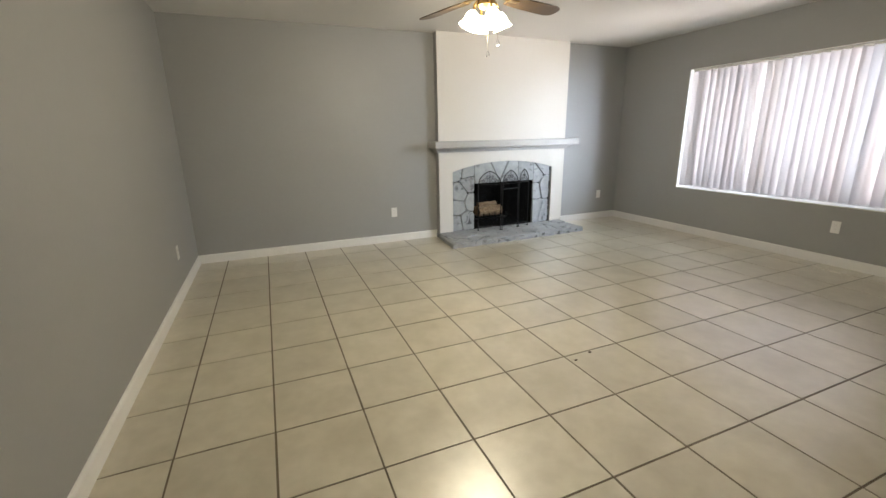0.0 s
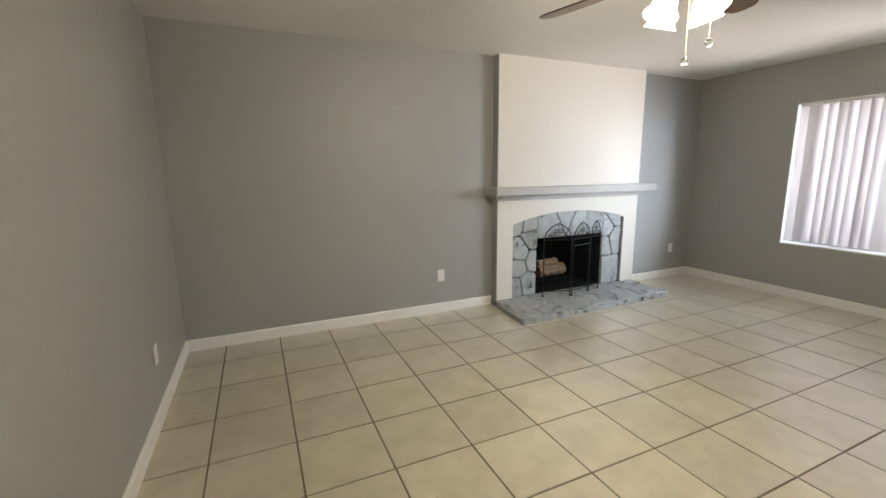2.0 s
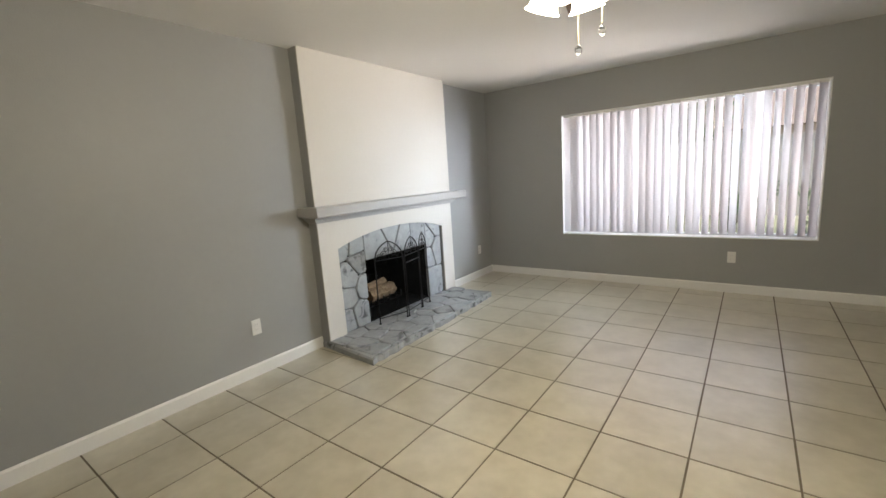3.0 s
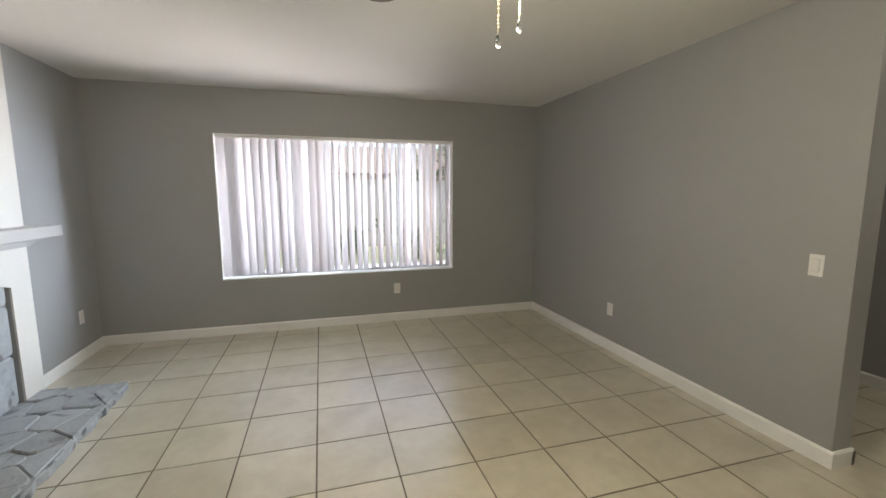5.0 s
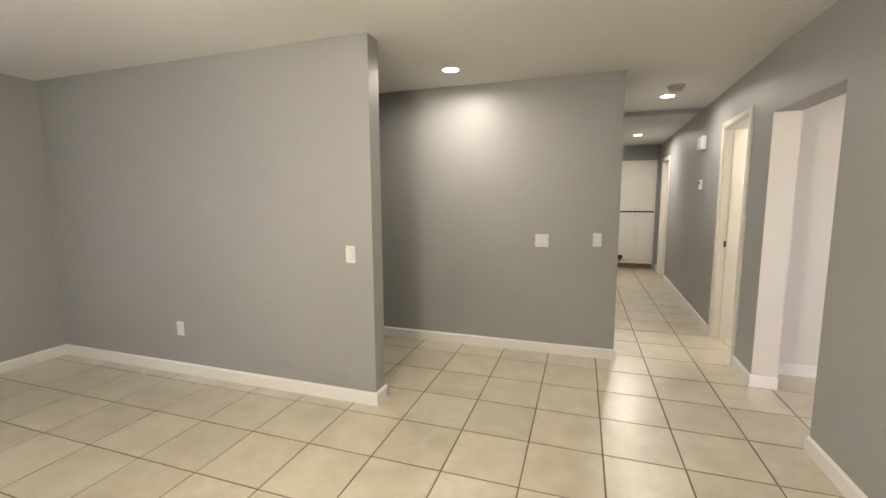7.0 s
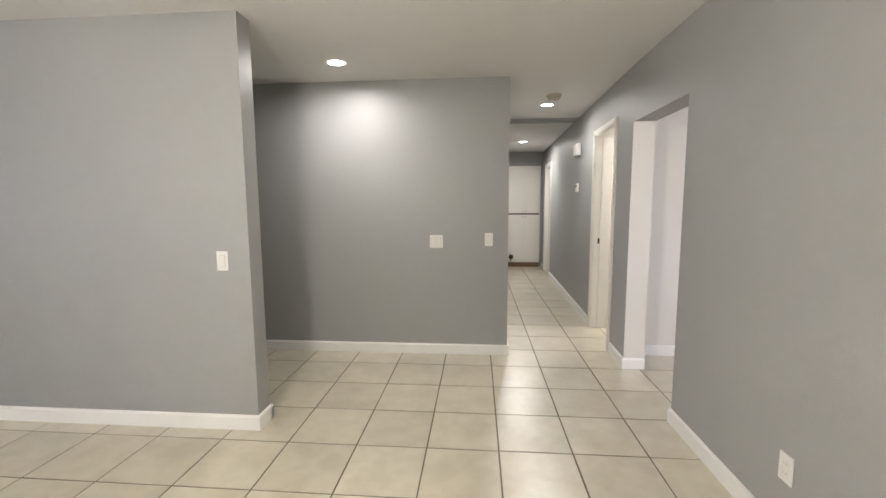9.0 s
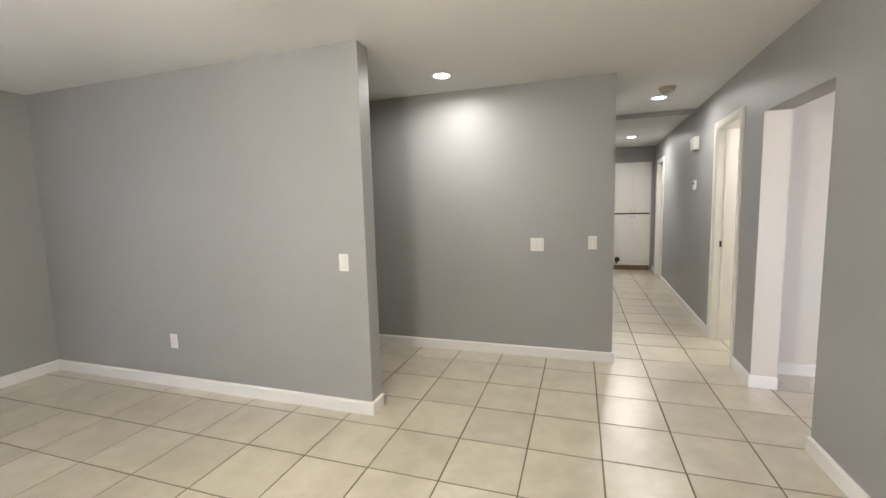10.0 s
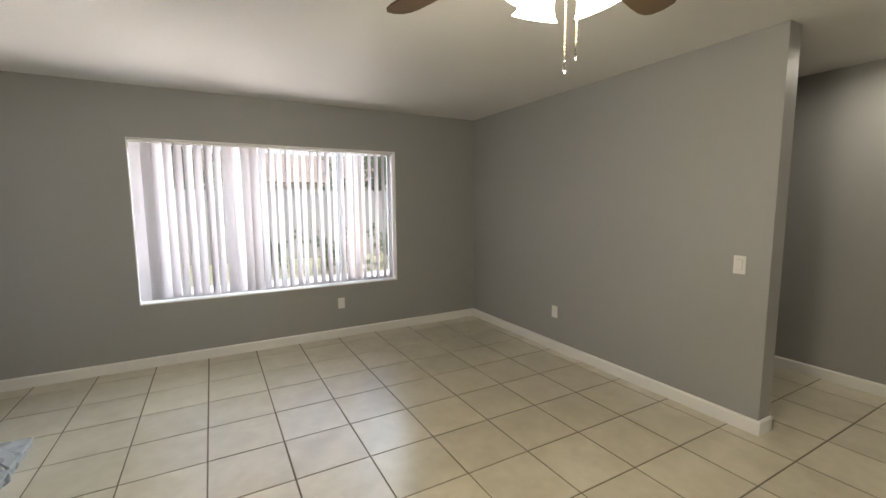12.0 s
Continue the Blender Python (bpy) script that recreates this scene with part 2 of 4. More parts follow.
# ---- mesh building blocks ----
def add_box(bm, x0, x1, y0, y1, z0, z1, bevel=0.0, m=None):
    vs = [bm.verts.new((x, y, z)) for x in (x0, x1) for y in (y0, y1) for z in (z0, z1)]
    fs = [bm.faces.new([vs[k] for k in f]) for f in ((0, 1, 3, 2), (4, 6, 7, 5), (0, 4, 5, 1), (2, 3, 7, 6), (0, 2, 6, 4), (1, 5, 7, 3))]
    if bevel:
        edges = list({e for f in fs for e in f.edges})
        out = bmesh.ops.bevel(bm, geom=edges, offset=bevel, segments=2, affect="EDGES", profile=0.5)
        vs = list({v for f in out["faces"] for v in f.verts} | {v for v in vs if v.is_valid})
    if m is not None:
        bmesh.ops.transform(bm, matrix=m, verts=[v for v in vs if v.is_valid])
    return bm


def box(*a, bevel=0.0, m=None):
    return add_box(bmesh.new(), *a, bevel=bevel, m=m)


def boxes(rows, bevel=0.0):
    bm = bmesh.new()
    for r in rows:
        add_box(bm, *r, bevel=bevel)
    return bm


def prism(points, depth, m=None, bm=None, inset=0.0):
    """A polygon in x, y raised by depth in z; inset narrows its top."""
    bm = bm or bmesh.new()
    n = len(points)
    cx, cy = sum(p[0] for p in points) / n, sum(p[1] for p in points) / n
    low = [bm.verts.new((x, y, 0)) for x, y in points]
    rings = [low]
    if inset:
        rings.append([bm.verts.new((x, y, depth - inset)) for x, y in points])
        def pull(x, y):
            d = math.hypot(x - cx, y - cy) or 1
            k = max(0.2, 1 - inset * 1.2 / d)
            return cx + (x - cx) * k, cy + (y - cy) * k
        rings.append([bm.verts.new((*pull(x, y), depth)) for x, y in points])
    else:
        rings.append([bm.verts.new((x, y, depth)) for x, y in points])
    for a, b in zip(rings, rings[1:]):
        for k in range(n):
            bm.faces.new((a[k], a[(k + 1) % n], b[(k + 1) % n], b[k]))
    bm.faces.new(rings[-1])
    bm.faces.new(low[::-1])
    if m is not None:
        bmesh.ops.transform(bm, matrix=m, verts=[v for r in rings for v in r])
    return bm


def lathe(profile, steps=24, m=None, bm=None, caps=True):
    """Turns (radius, z) rows round z."""
    bm = bm or bmesh.new()
    rings = [[bm.verts.new((r * math.cos(2 * math.pi * k / steps), r * math.sin(2 * math.pi * k / steps), z)) for k in range(steps)] for r, z in profile]
    for a, b in zip(rings, rings[1:]):
        for k in range(steps):
            bm.faces.new((a[k], a[(k + 1) % steps], b[(k + 1) % steps], b[k]))
    if caps and profile[0][0] > 1e-6:
        bm.faces.new(rings[0][::-1])
    if caps and profile[-1][0] > 1e-6:
        bm.faces.new(rings[-1])
    if m is not None:
        bmesh.ops.transform(bm, matrix=m, verts=[v for r in rings for v in r])
    return bm


def tube(path, radius, sides=8, bm=None, closed=False):
    bm = bm or bmesh.new()
    pts = [Vector(p) for p in path]
    rings = []
    for k, p in enumerate(pts):
        a, b = pts[max(k - 1, 0)], pts[min(k + 1, len(pts) - 1)]
        q = (b - a).to_track_quat("Z", "Y")
        rings.append([bm.verts.new(p + q @ Vector((radius * math.cos(2 * math.pi * s / sides), radius * math.sin(2 * math.pi * s / sides), 0))) for s in range(sides)])
    for a, b in zip(rings, rings[1:]):
        for s in range(sides):
            bm.faces.new((a[s], a[(s + 1) % sides], b[(s + 1) % sides], b[s]))
    bm.faces.new(rings[0][::-1])
    bm.faces.new(rings[-1])
    return bm


def mesh_of(name, bm, mat, smooth=False):
    bmesh.ops.recalc_face_normals(bm, faces=bm.faces)
    me = bpy.data.meshes.new(name)
    bm.to_mesh(me)
    bm.free()
    me.materials.append(mat)
    if smooth:
        me.shade_smooth()
        me.set_sharp_from_angle(angle=radians(35))
    return me


def part(name, bm, mat, parent, label="", smooth=False):
    ob = new(name, mesh_of(name, bm, mat, smooth))
    ob.parent = parent
    return tagged(ob, label)


def thing(name, label, category, m=None, group="", kind=""):
    ob = new(name)
    ob.empty_display_size = 0.1
    if m is not None:
        ob.matrix_world = m
    return tagged(ob, label, category, group, kind)


def solid(name, bm, mat, label, category, kind="", group="", smooth=False):
    return tagged(new(name, mesh_of(name, bm, mat, smooth)), label, category, group, kind)


def structure(name, bm, mat, label, category):
    return solid(name, bm, mat, label, category, "structure")


# ---- shell ----
structure("floor", box(-4.2, 5.13, HALL_END - 0.1, 5.1, -0.12, -0.0035), GROUT, "floor bed of brown grout under beige tiles", "floor")
H = Matrix.Translation((WEST, OPEN_Y0, 0)) @ pose(0, 0, 0, 0, 0, HALL_SKEW)   # frame of the hall's long wall
ceiling = boxes([(-4.2, 5.13, HALL_END - 0.1, 5.1, CEIL, CEIL + 0.15)])
structure("ceiling", ceiling, CEILING, "flat white painted ceiling with light texture", "ceiling")
structure("roof_eave", box(5.128, 6.25, -6.5, 5.6, CEIL + 0.02, CEIL + 0.15), CEILING, "white painted roof eave outside the window", "roof")
structure("hall_header", box(-0.99, CORNER_X, -2.98, -2.86, CEIL - 0.04, CEIL + 0.01), GREY, "shallow grey painted header across the hall ceiling", "header")

BOX_X0, BOX_X1, BOX_Z0, BOX_Z1 = 2.424, 3.357, 0.06, 0.673
structure("wall_north", boxes([(-1.0, BOX_X0, NORTH, NORTH + 0.14, -0.03, CEIL), (BOX_X1, 5.13, NORTH, NORTH + 0.14, -0.03, CEIL),
                               (BOX_X0, BOX_X1, NORTH, NORTH + 0.14, BOX_Z1, CEIL), (BOX_X0, BOX_X1, NORTH, NORTH + 0.14, -0.03, BOX_Z0)]), GREY, "grey painted living room wall behind the fireplace", "wall")
structure("wall_east", boxes([(EAST, EAST + 0.2, -1.1, WIN_Y0, -0.03, CEIL), (EAST, EAST + 0.2, WIN_Y1, NORTH, -0.03, CEIL),
                              (EAST, EAST + 0.2, WIN_Y0, WIN_Y1, -0.03, WIN_Z0), (EAST, EAST + 0.2, WIN_Y0, WIN_Y1, WIN_Z1, CEIL)]), GREY, "grey painted wall with a wide window", "wall")
structure("wall_west", boxes([(WEST - WALL, WEST, OPEN_Y1, NORTH, -0.03, CEIL), (WEST - WALL, WEST, OPEN_Y0, OPEN_Y1, OPEN_TOP, CEIL)]), GREY, "long grey painted wall with a plain opening", "wall")
structure("wall_partition", box(PART_X, EAST, PART_Y0, PART_Y1, -0.03, CEIL), GREY, "grey painted partition beside the entry", "wall")
structure("wall_entry", boxes([(CORNER_X, EAST, ENTRY_Y - 0.115, ENTRY_Y, -0.03, CEIL)]), GREY, "grey painted entry wall under a downlight", "wall")
structure("wall_hall_east", box(CORNER_X, CORNER_X + 0.115, HALL_END, ENTRY_Y - 0.115, -0.03, CEIL), GREY, "grey painted hall wall", "wall")
structure("wall_hall_end", box(-2.0, CORNER_X + 0.115, HALL_END - 0.1, HALL_END, -0.03, CEIL), GREY, "grey painted wall at the hall's end", "wall")
D1A, D1B, D2A, D2B, DTOP = -0.455, -1.165, -4.42, -5.13, 2.07
bm = boxes([(-WALL, 0, D1A, 0, -0.03, CEIL), (-WALL, 0, D1B, D1A, DTOP, CEIL), (-WALL, 0, D2A, D1B, -0.03, CEIL), (-WALL, 0, D2B, D2A, DTOP, CEIL), (-WALL, 0, -5.75, D2B, -0.03, CEIL)])
bm.transform(H)
structure("wall_hall_west", bm, GREY, "grey painted hall wall with two doorways", "wall")
bm = box(-WALL + 0.001, 0.0, 0.0005, 0.004, 0.0, OPEN_TOP)
bm.transform(H)
structure("opening_reveal", bm, CREAM, "pale painted reveal of the plain opening", "reveal")
# rooms beside the hall
structure("wall_side_room", boxes([(-4.2, -0.98, -1.21, -1.11, -0.03, CEIL), (-4.2, -4.1, -1.11, 2.6, -0.03, CEIL), (-4.2, -2.7, 2.6, 2.7, -0.03, CEIL), (-1.5, -0.99, 2.6, 2.7, -0.03, CEIL),
                                   (-2.7, -1.5, 2.6, 2.7, 2.0, CEIL), (-2.7, -1.5, 2.6, 2.7, -0.03, 0.95)]), CREAM, "pale painted walls of the side room", "wall")
structure("wall_bathroom", boxes([(-3.0, -2.9, -3.2, -1.21, -0.03, CEIL), (-3.0, -1.0, -3.2, -3.1, -0.03, CEIL)]), CREAM, "cream painted bathroom walls", "wall")

# ---- baseboards ----
def baseboard(x0, y0, x1, y1, h=0.092, d=0.015, m=None):
    """A board along a wall from one point to the other, on the left of that way."""
    a, b = Vector((x0, y0, 0)), Vector((x1, y1, 0))
    n = (b - a).length
    q = Matrix.Translation(a) @ Matrix.Rotation(math.atan2(y1 - y0, x1 - x0), 4, "Z")
    bm = prism([(0, 0), (d, 0), (d, h - 0.012), (d * 0.45, h), (0, h)], n, Matrix(((0, 0, 1, 0), (1, 0, 0, 0), (0, 1, 0, 0), (0, 0, 0, 1))))
    bm.transform((m or Matrix()) @ q)
    structure("baseboard", bm, WHITE, "white painted baseboard with an eased top edge", "baseboard")

for run in ((1.93, NORTH, WEST + 0.015, NORTH), (EAST - 0.015, NORTH, 3.84, NORTH), (EAST, PART_Y1, EAST, NORTH), (PART_X - 0.015, PART_Y1, EAST - 0.015, PART_Y1),
            (WEST, NORTH, WEST, OPEN_Y1), (PART_X, PART_Y0 - 0.015, PART_X, PART_Y1), (EAST, PART_Y0, PART_X - 0.015, PART_Y0),
            (CORNER_X - 0.015, ENTRY_Y, EAST, ENTRY_Y), (CORNER_X, HALL_END, CORNER_X, ENTRY_Y), (WEST + 0.015, OPEN_Y1, WEST - WALL, OPEN_Y1),
            (WEST - WALL, OPEN_Y0 + 0.004, WEST + 0.015, OPEN_Y0 + 0.004), (-4.1, -1.11, WEST - WALL, -1.11)):
    baseboard(*run)
for y0, y1 in ((0, D1A + 0.06), (D1B - 0.06, D2A + 0.06), (D2B - 0.06, -5.6)):
    baseboard(0, y0, 0, y1, m=H)


# ---- doorways of the hall ----
def doorway(name, a, b, label):
    """White jambs and casing in the hall's long wall, between a and b along it."""
    door = thing(name, label, "doorway", H, kind="structure")
    part("jamb", box(-WALL, 0.002, a - 0.018, a + 0.0, 0, DTOP), DOORWHITE, door)
    part("jamb", box(-WALL, 0.002, b, b + 0.018, 0, DTOP), DOORWHITE, door)
    part("head_jamb", box(-WALL, 0.002, b, a, DTOP - 0.018, DTOP), DOORWHITE, door)
    part("stop", box(-0.10, -0.065, b + 0.018, b + 0.03, 0, DTOP - 0.018), DOORWHITE, door)
    for y0, y1 in ((a - 0.006, a + 0.055), (b - 0.055, b + 0.006)):
        part("casing", boxes([(0, 0.014, y0, y1, 0, DTOP + 0.055), (0.014, 0.019, y0 + 0.012, y1 - 0.012, 0, DTOP + 0.045)]), DOORWHITE, door)
    part("casing", boxes([(0, 0.014, b + 0.006, a - 0.006, DTOP - 0.006, DTOP + 0.055), (0.014, 0.019, b + 0.006, a - 0.006, DTOP + 0.006, DTOP + 0.045)]), DOORWHITE, door)
    return door

door1 = doorway("door_1", D1A, D1B, "white painted open doorway to a lit bathroom")
part("strike_plate", box(-0.075, -0.045, D1B + 0.018, D1B + 0.020, 0.93, 0.99, bevel=0.0008), BRONZE, door1, "dark bronze strike plate")
door2 = doorway("door_2", D2A, D2B, "white painted closed door near the hall's end")
slab = part("door_panel", boxes([(-0.10, -0.065, D2B + 0.02, D2A - 0.02, 0.008, DTOP - 0.02), (-0.065, -0.060, D2B + 0.12, D2A - 0.12, 1.05, 1.85), (-0.065, -0.060, D2B + 0.12, D2A - 0.12, 0.2, 0.9)]), DOORWHITE, door2)
part("door_knob", lathe([(0.03, 0), (0.03, 0.006), (0.012, 0.012), (0.012, 0.03), (0.027, 0.04), (0.03, 0.052), (0.02, 0.064), (0, 0.066)], 16, Matrix.Translation((-0.065, D2A - 0.08, 0.97)) @ pose(0, 0, 0, 0, 90, 0)), BRONZE, slab, "dark bronze knob", True)
part("hinge", box(-0.066, -0.05, D2A - 0.02, D2A - 0.014, 1.2, 1.29), BRONZE, door2)

# ---- linen cabinet at the hall's end ----
cab = thing("linen_cabinet", "tall white built-in linen cabinet on a brown base", "cabinet", pose(-0.42, HALL_END, 0))
part("body", box(-0.52, 0.515, 0.002, 0.045, 0.15, 2.14), DOORWHITE, cab)
# near-black strip paints the shade between the lower and upper doors
part("shadow_gap", box(-0.5, 0.44, 0.0452, 0.047, 1.12, 1.15), SLOT, cab)
part("toe_kick", box(-0.50, 0.5, 0.002, 0.07, 0.0, 0.10), TOEKICK, cab, "brown wooden base")
part("ledge", box(-0.51, 0.51, 0.002, 0.085, 0.10, 0.15, bevel=0.004), DOORWHITE, cab)
for x0, x1, z0, z1, kx, kz in ((-0.50, -0.19, 0.17, 1.12, -0.22, 1.07), (-0.185, 0.125, 0.17, 1.12, -0.155, 1.07), (0.13, 0.44, 0.17, 1.12, 0.16, 1.07),
                               (-0.50, -0.19, 1.15, 2.10, -0.22, 1.2), (-0.185, 0.125, 1.15, 2.10, -0.155, 1.2), (0.13, 0.44, 1.15, 2.10, 0.16, 1.2)):
    d = part("cabinet_door", boxes([(x0, x1, 0.046, 0.062, z0, z1), (x0 + 0.05, x1 - 0.05, 0.062, 0.066, z0 + 0.05, z1 - 0.05)], bevel=0.002), DOORWHITE, cab)
    part("knob", lathe([(0.006, 0), (0.006, 0.012), (0.014, 0.018), (0.014, 0.026), (0, 0.03)], 12, Matrix.Translation((kx, 0.062, kz)) @ pose(0, 0, 0, -90, 0, 0)), STEEL, d, "round nickel knob", True)
stop = thing("door_stop", "dark round door stop beside the cabinet", "door stop", pose(-0.33, HALL_END + 0.085, 0.125))
part("disc", lathe([(0.012, 0.0), (0.012, 0.05), (0.045, 0.055), (0.05, 0.075), (0.035, 0.085), (0, 0.087)], 18, pose(0, 0.0, 0.10, -90, 0, 0)), BRONZE, stop, "", True)
part("bracket", box(-0.012, 0.012, -0.02, 0.01, 0.0, 0.115, bevel=0.003), BRONZE, stop)

# ---- bathroom, seen through the open doorway ----
tub = thing("bathtub", "white built-in bathtub along the bathroom wall", "bathtub", pose(-1.87, -2.74, 0))
part("apron", box(-0.745, 0.745, 0.34, 0.36, 0, 0.47, bevel=0.004), PLASTIC, tub)
part("rim", boxes([(-0.75, 0.75, 0.28, 0.365, 0.47, 0.51), (-0.75, 0.75, -0.358, -0.29, 0.47, 0.51), (-0.75, -0.66, -0.29, 0.28, 0.47, 0.51), (0.66, 0.75, -0.29, 0.28, 0.47, 0.51)], bevel=0.008), PLASTIC, tub)
part("basin", boxes([(-0.68, 0.68, -0.30, 0.30, 0.06, 0.10), (-0.68, -0.655, -0.30, 0.30, 0.10, 0.475), (0.655, 0.68, -0.30, 0.30, 0.10, 0.475), (-0.655, 0.655, -0.31, -0.285, 0.10, 0.475), (-0.655, 0.655, 0.275, 0.30, 0.10, 0.475)]), PLASTIC, tub)
shower = thing("shower_head", "nickel shower head on a short wall arm", "shower head", pose(-1.35, -3.1, 1.98))
part("flange", lathe([(0.035, 0.0), (0.033, 0.008), (0.014, 0.014)], 18, pose(0, 0, 0, -90, 0, 0)), STEEL, shower, "", True)
part("arm", tube([(0, 0.01, 0), (0, 0.07, 0.004), (0, 0.12, -0.02), (0, 0.14, -0.05)], 0.010, 8), STEEL, shower, "", True)
part("head", lathe([(0.014, 0.0), (0.02, -0.02), (0.045, -0.05), (0.047, -0.062), (0.0, -0.064)], 20, pose(0, 0.14, -0.045, -18, 0, 0)), STEEL, shower, "", True)
dish = thing("soap_dish", "white ceramic soap dish fixed to the bathroom wall", "soap dish", pose(-1.34, -3.1, 1.60))
part("backplate", box(-0.075, 0.075, 0.0, 0.012, -0.05, 0.06, bevel=0.004), PLASTIC, dish)
part("tray", boxes([(-0.065, 0.065, 0.012, 0.085, -0.04, -0.025), (-0.065, 0.065, 0.075, 0.085, -0.025, -0.008), (-0.065, -0.055, 0.012, 0.075, -0.025, -0.008), (0.055, 0.065, 0.012, 0.075, -0.025, -0.008)], bevel=0.003), PLASTIC, dish)

# ---- chimney breast, mantel, stonework ----
CH_X0, CH_X1, CH_Y = 1.937, 3.833, 4.77
ARCH_X0, ARCH_X1, ARCH_Z, ARCH_RISE = 2.122, 3.639, 0.832, 0.108

def arch_z(x):
    u = (x - ARCH_X0) / (ARCH_X1 - ARCH_X0) * 2 - 1
    return ARCH_Z + ARCH_RISE * (1 - abs(u) ** 2.2)

UP = Matrix(((1, 0, 0, 0), (0, 0, -1, 0), (0, 1, 0, 0), (0, 0, 0, 1)))   # a plan in x, y stood up into x, z, raised towards -y
def breast_outline():
    arch = [(ARCH_X0 + (ARCH_X1 - ARCH_X0) * k / 24, arch_z(ARCH_X0 + (ARCH_X1 - ARCH_X0) * k / 24)) for k in range(25)]
    return arch

breast = thing("chimney_breast", "white painted chimney breast with grey sides above a fireplace", "fireplace", kind="structure")
def breast_shell(y_back, depth, x0, x1):
    bm = bmesh.new()
    m = Matrix.Translation((0, y_back, 0)) @ UP
    prism([(x0, 0.0), (ARCH_X0, 0.0), (ARCH_X0, ARCH_Z), (x0, ARCH_Z)], depth, m, bm)
    prism([(ARCH_X1, 0.0), (x1, 0.0), (x1, ARCH_Z), (ARCH_X1, ARCH_Z)], depth, m, bm)
    a = breast_outline()
    for p, q in zip(a, a[1:]):
        prism([p, q, (q[0], CEIL), (p[0], CEIL)], depth, m, bm)
    prism([(x0, ARCH_Z), (ARCH_X0, ARCH_Z), (ARCH_X0, CEIL), (x0, CEIL)], depth, m, bm)
    prism([(ARCH_X1, ARCH_Z), (x1, ARCH_Z), (x1, CEIL), (ARCH_X1, CEIL)], depth, m, bm)
    bmesh.ops.remove_doubles(bm, verts=bm.verts, dist=0.0005)
    return bm
part("core", breast_shell(NORTH, NORTH - CH_Y - 0.012, CH_X0 + 0.001, CH_X1 - 0.001), GREY, breast, "grey painted sides")
part("face", breast_shell(CH_Y + 0.012, 0.012, CH_X0, CH_X1), CREAM, breast, "white painted face with an arched opening")

mantel = thing("mantel_shelf", "light grey painted mantel shelf over the fireplace", "mantel", pose(0, 0, 0))
part("shelf", box(1.835, 3.951, 4.615, NORTH - 0.001, 1.1345, 1.2125, bevel=0.006), MANTEL, mantel)
bm = bmesh.new()
for k in range(5):
    u = k / 5
    add_box(bm, CH_X0 - 0.017 - 0.06 * u, CH_X1 + 0.017 + 0.06 * u, CH_Y - 0.018 - 0.075 * u * u - 0.02 * u, NORTH - 0.002, 1.0765 + 0.0116 * k, 1.0765 + 0.0116 * (k + 1))
part("bed_moulding", bm, MANTEL, mantel, "stepped moulding under the shelf")


def cells(x0, x1, y0, y1, nx, ny, seed, gap, loose=0.26):
    """Irregular stones that fill a rectangle: each is the part nearest to its own centre."""
    rnd = random.Random(seed)
    w, h = x1 - x0, y1 - y0
    seeds = [(x0 + (i + 0.5 + rnd.uniform(-loose, loose)) * w / nx, y0 + (j + 0.5 + (0.22 if i % 2 else -0.12) + rnd.uniform(-loose, loose)) * h / ny) for i in range(nx) for j in range(ny)]
    out = []
    for sx, sy in seeds:
        poly = [(x0, y0), (x1, y0), (x1, y1), (x0, y1)]
        for tx, ty in seeds:
            if (tx, ty) == (sx, sy):
                continue
            nx_, ny_ = tx - sx, ty - sy
            d = math.hypot(nx_, ny_)
            nx_, ny_ = nx_ / d, ny_ / d
            lim = (sx + tx) / 2 * nx_ + (sy + ty) / 2 * ny_ - gap * rnd.uniform(0.3, 1.2)
            new_poly = []
            for p, q in zip(poly, poly[1:] + poly[:1]):
                a, b = p[0] * nx_ + p[1] * ny_ - lim, q[0] * nx_ + q[1] * ny_ - lim
                if a <= 0:
                    new_poly.append(p)
                if a * b < 0:
                    k = a / (a - b)
                    new_poly.append((p[0] + (q[0] - p[0]) * k, p[1] + (q[1] - p[1]) * k))
            poly = new_poly
            if len(poly) < 3:
                break
        if len(poly) >= 3:
            cut = []
            for k, p in enumerate(poly):           # knock off the corners
                for q in (poly[k - 1], poly[(k + 1) % len(poly)]):
                    d = math.hypot(q[0] - p[0], q[1] - p[1])
                    f = min(0.3, 0.022 / max(d, 1e-4)) * rnd.uniform(0.5, 1.1)
                    cut.append((p[0] + (q[0] - p[0]) * f, p[1] + (q[1] - p[1]) * f))
            out.append((cut, rnd))
    return out

surround = thing("stone_surround", "grey painted rubble stone round the firebox", "fireplace surround", kind="structure")
part("backing", boxes([(ARCH_X0 - 0.05, BOX_X0, 4.81, NORTH - 0.001, 0.0, 0.97), (BOX_X1, ARCH_X1 + 0.05, 4.81, NORTH - 0.001, 0.0, 0.97), (BOX_X0, BOX_X1, 4.81, NORTH - 0.001, BOX_Z1, 0.97)]), JOINT, surround, "dark joints between the stones")
for rect, n, sd in (((ARCH_X0 + 0.002, BOX_X0 + 0.012, 0.06, 0.96), (2, 4), 3), ((BOX_X1 - 0.012, ARCH_X1 - 0.03, 0.06, 0.96), (2, 3), 8), ((BOX_X0 + 0.012, BOX_X1 - 0.012, BOX_Z1 - 0.008, 0.965), (4, 1), 5)):
    for poly, rnd in cells(*rect, *n, sd, 0.0042, 0.34):
        part("stone", prism(poly, 0.020 + rnd.uniform(0, 0.013), Matrix.Translation((0, 4.811, 0)) @ UP, inset=0.009), STONE, surround)

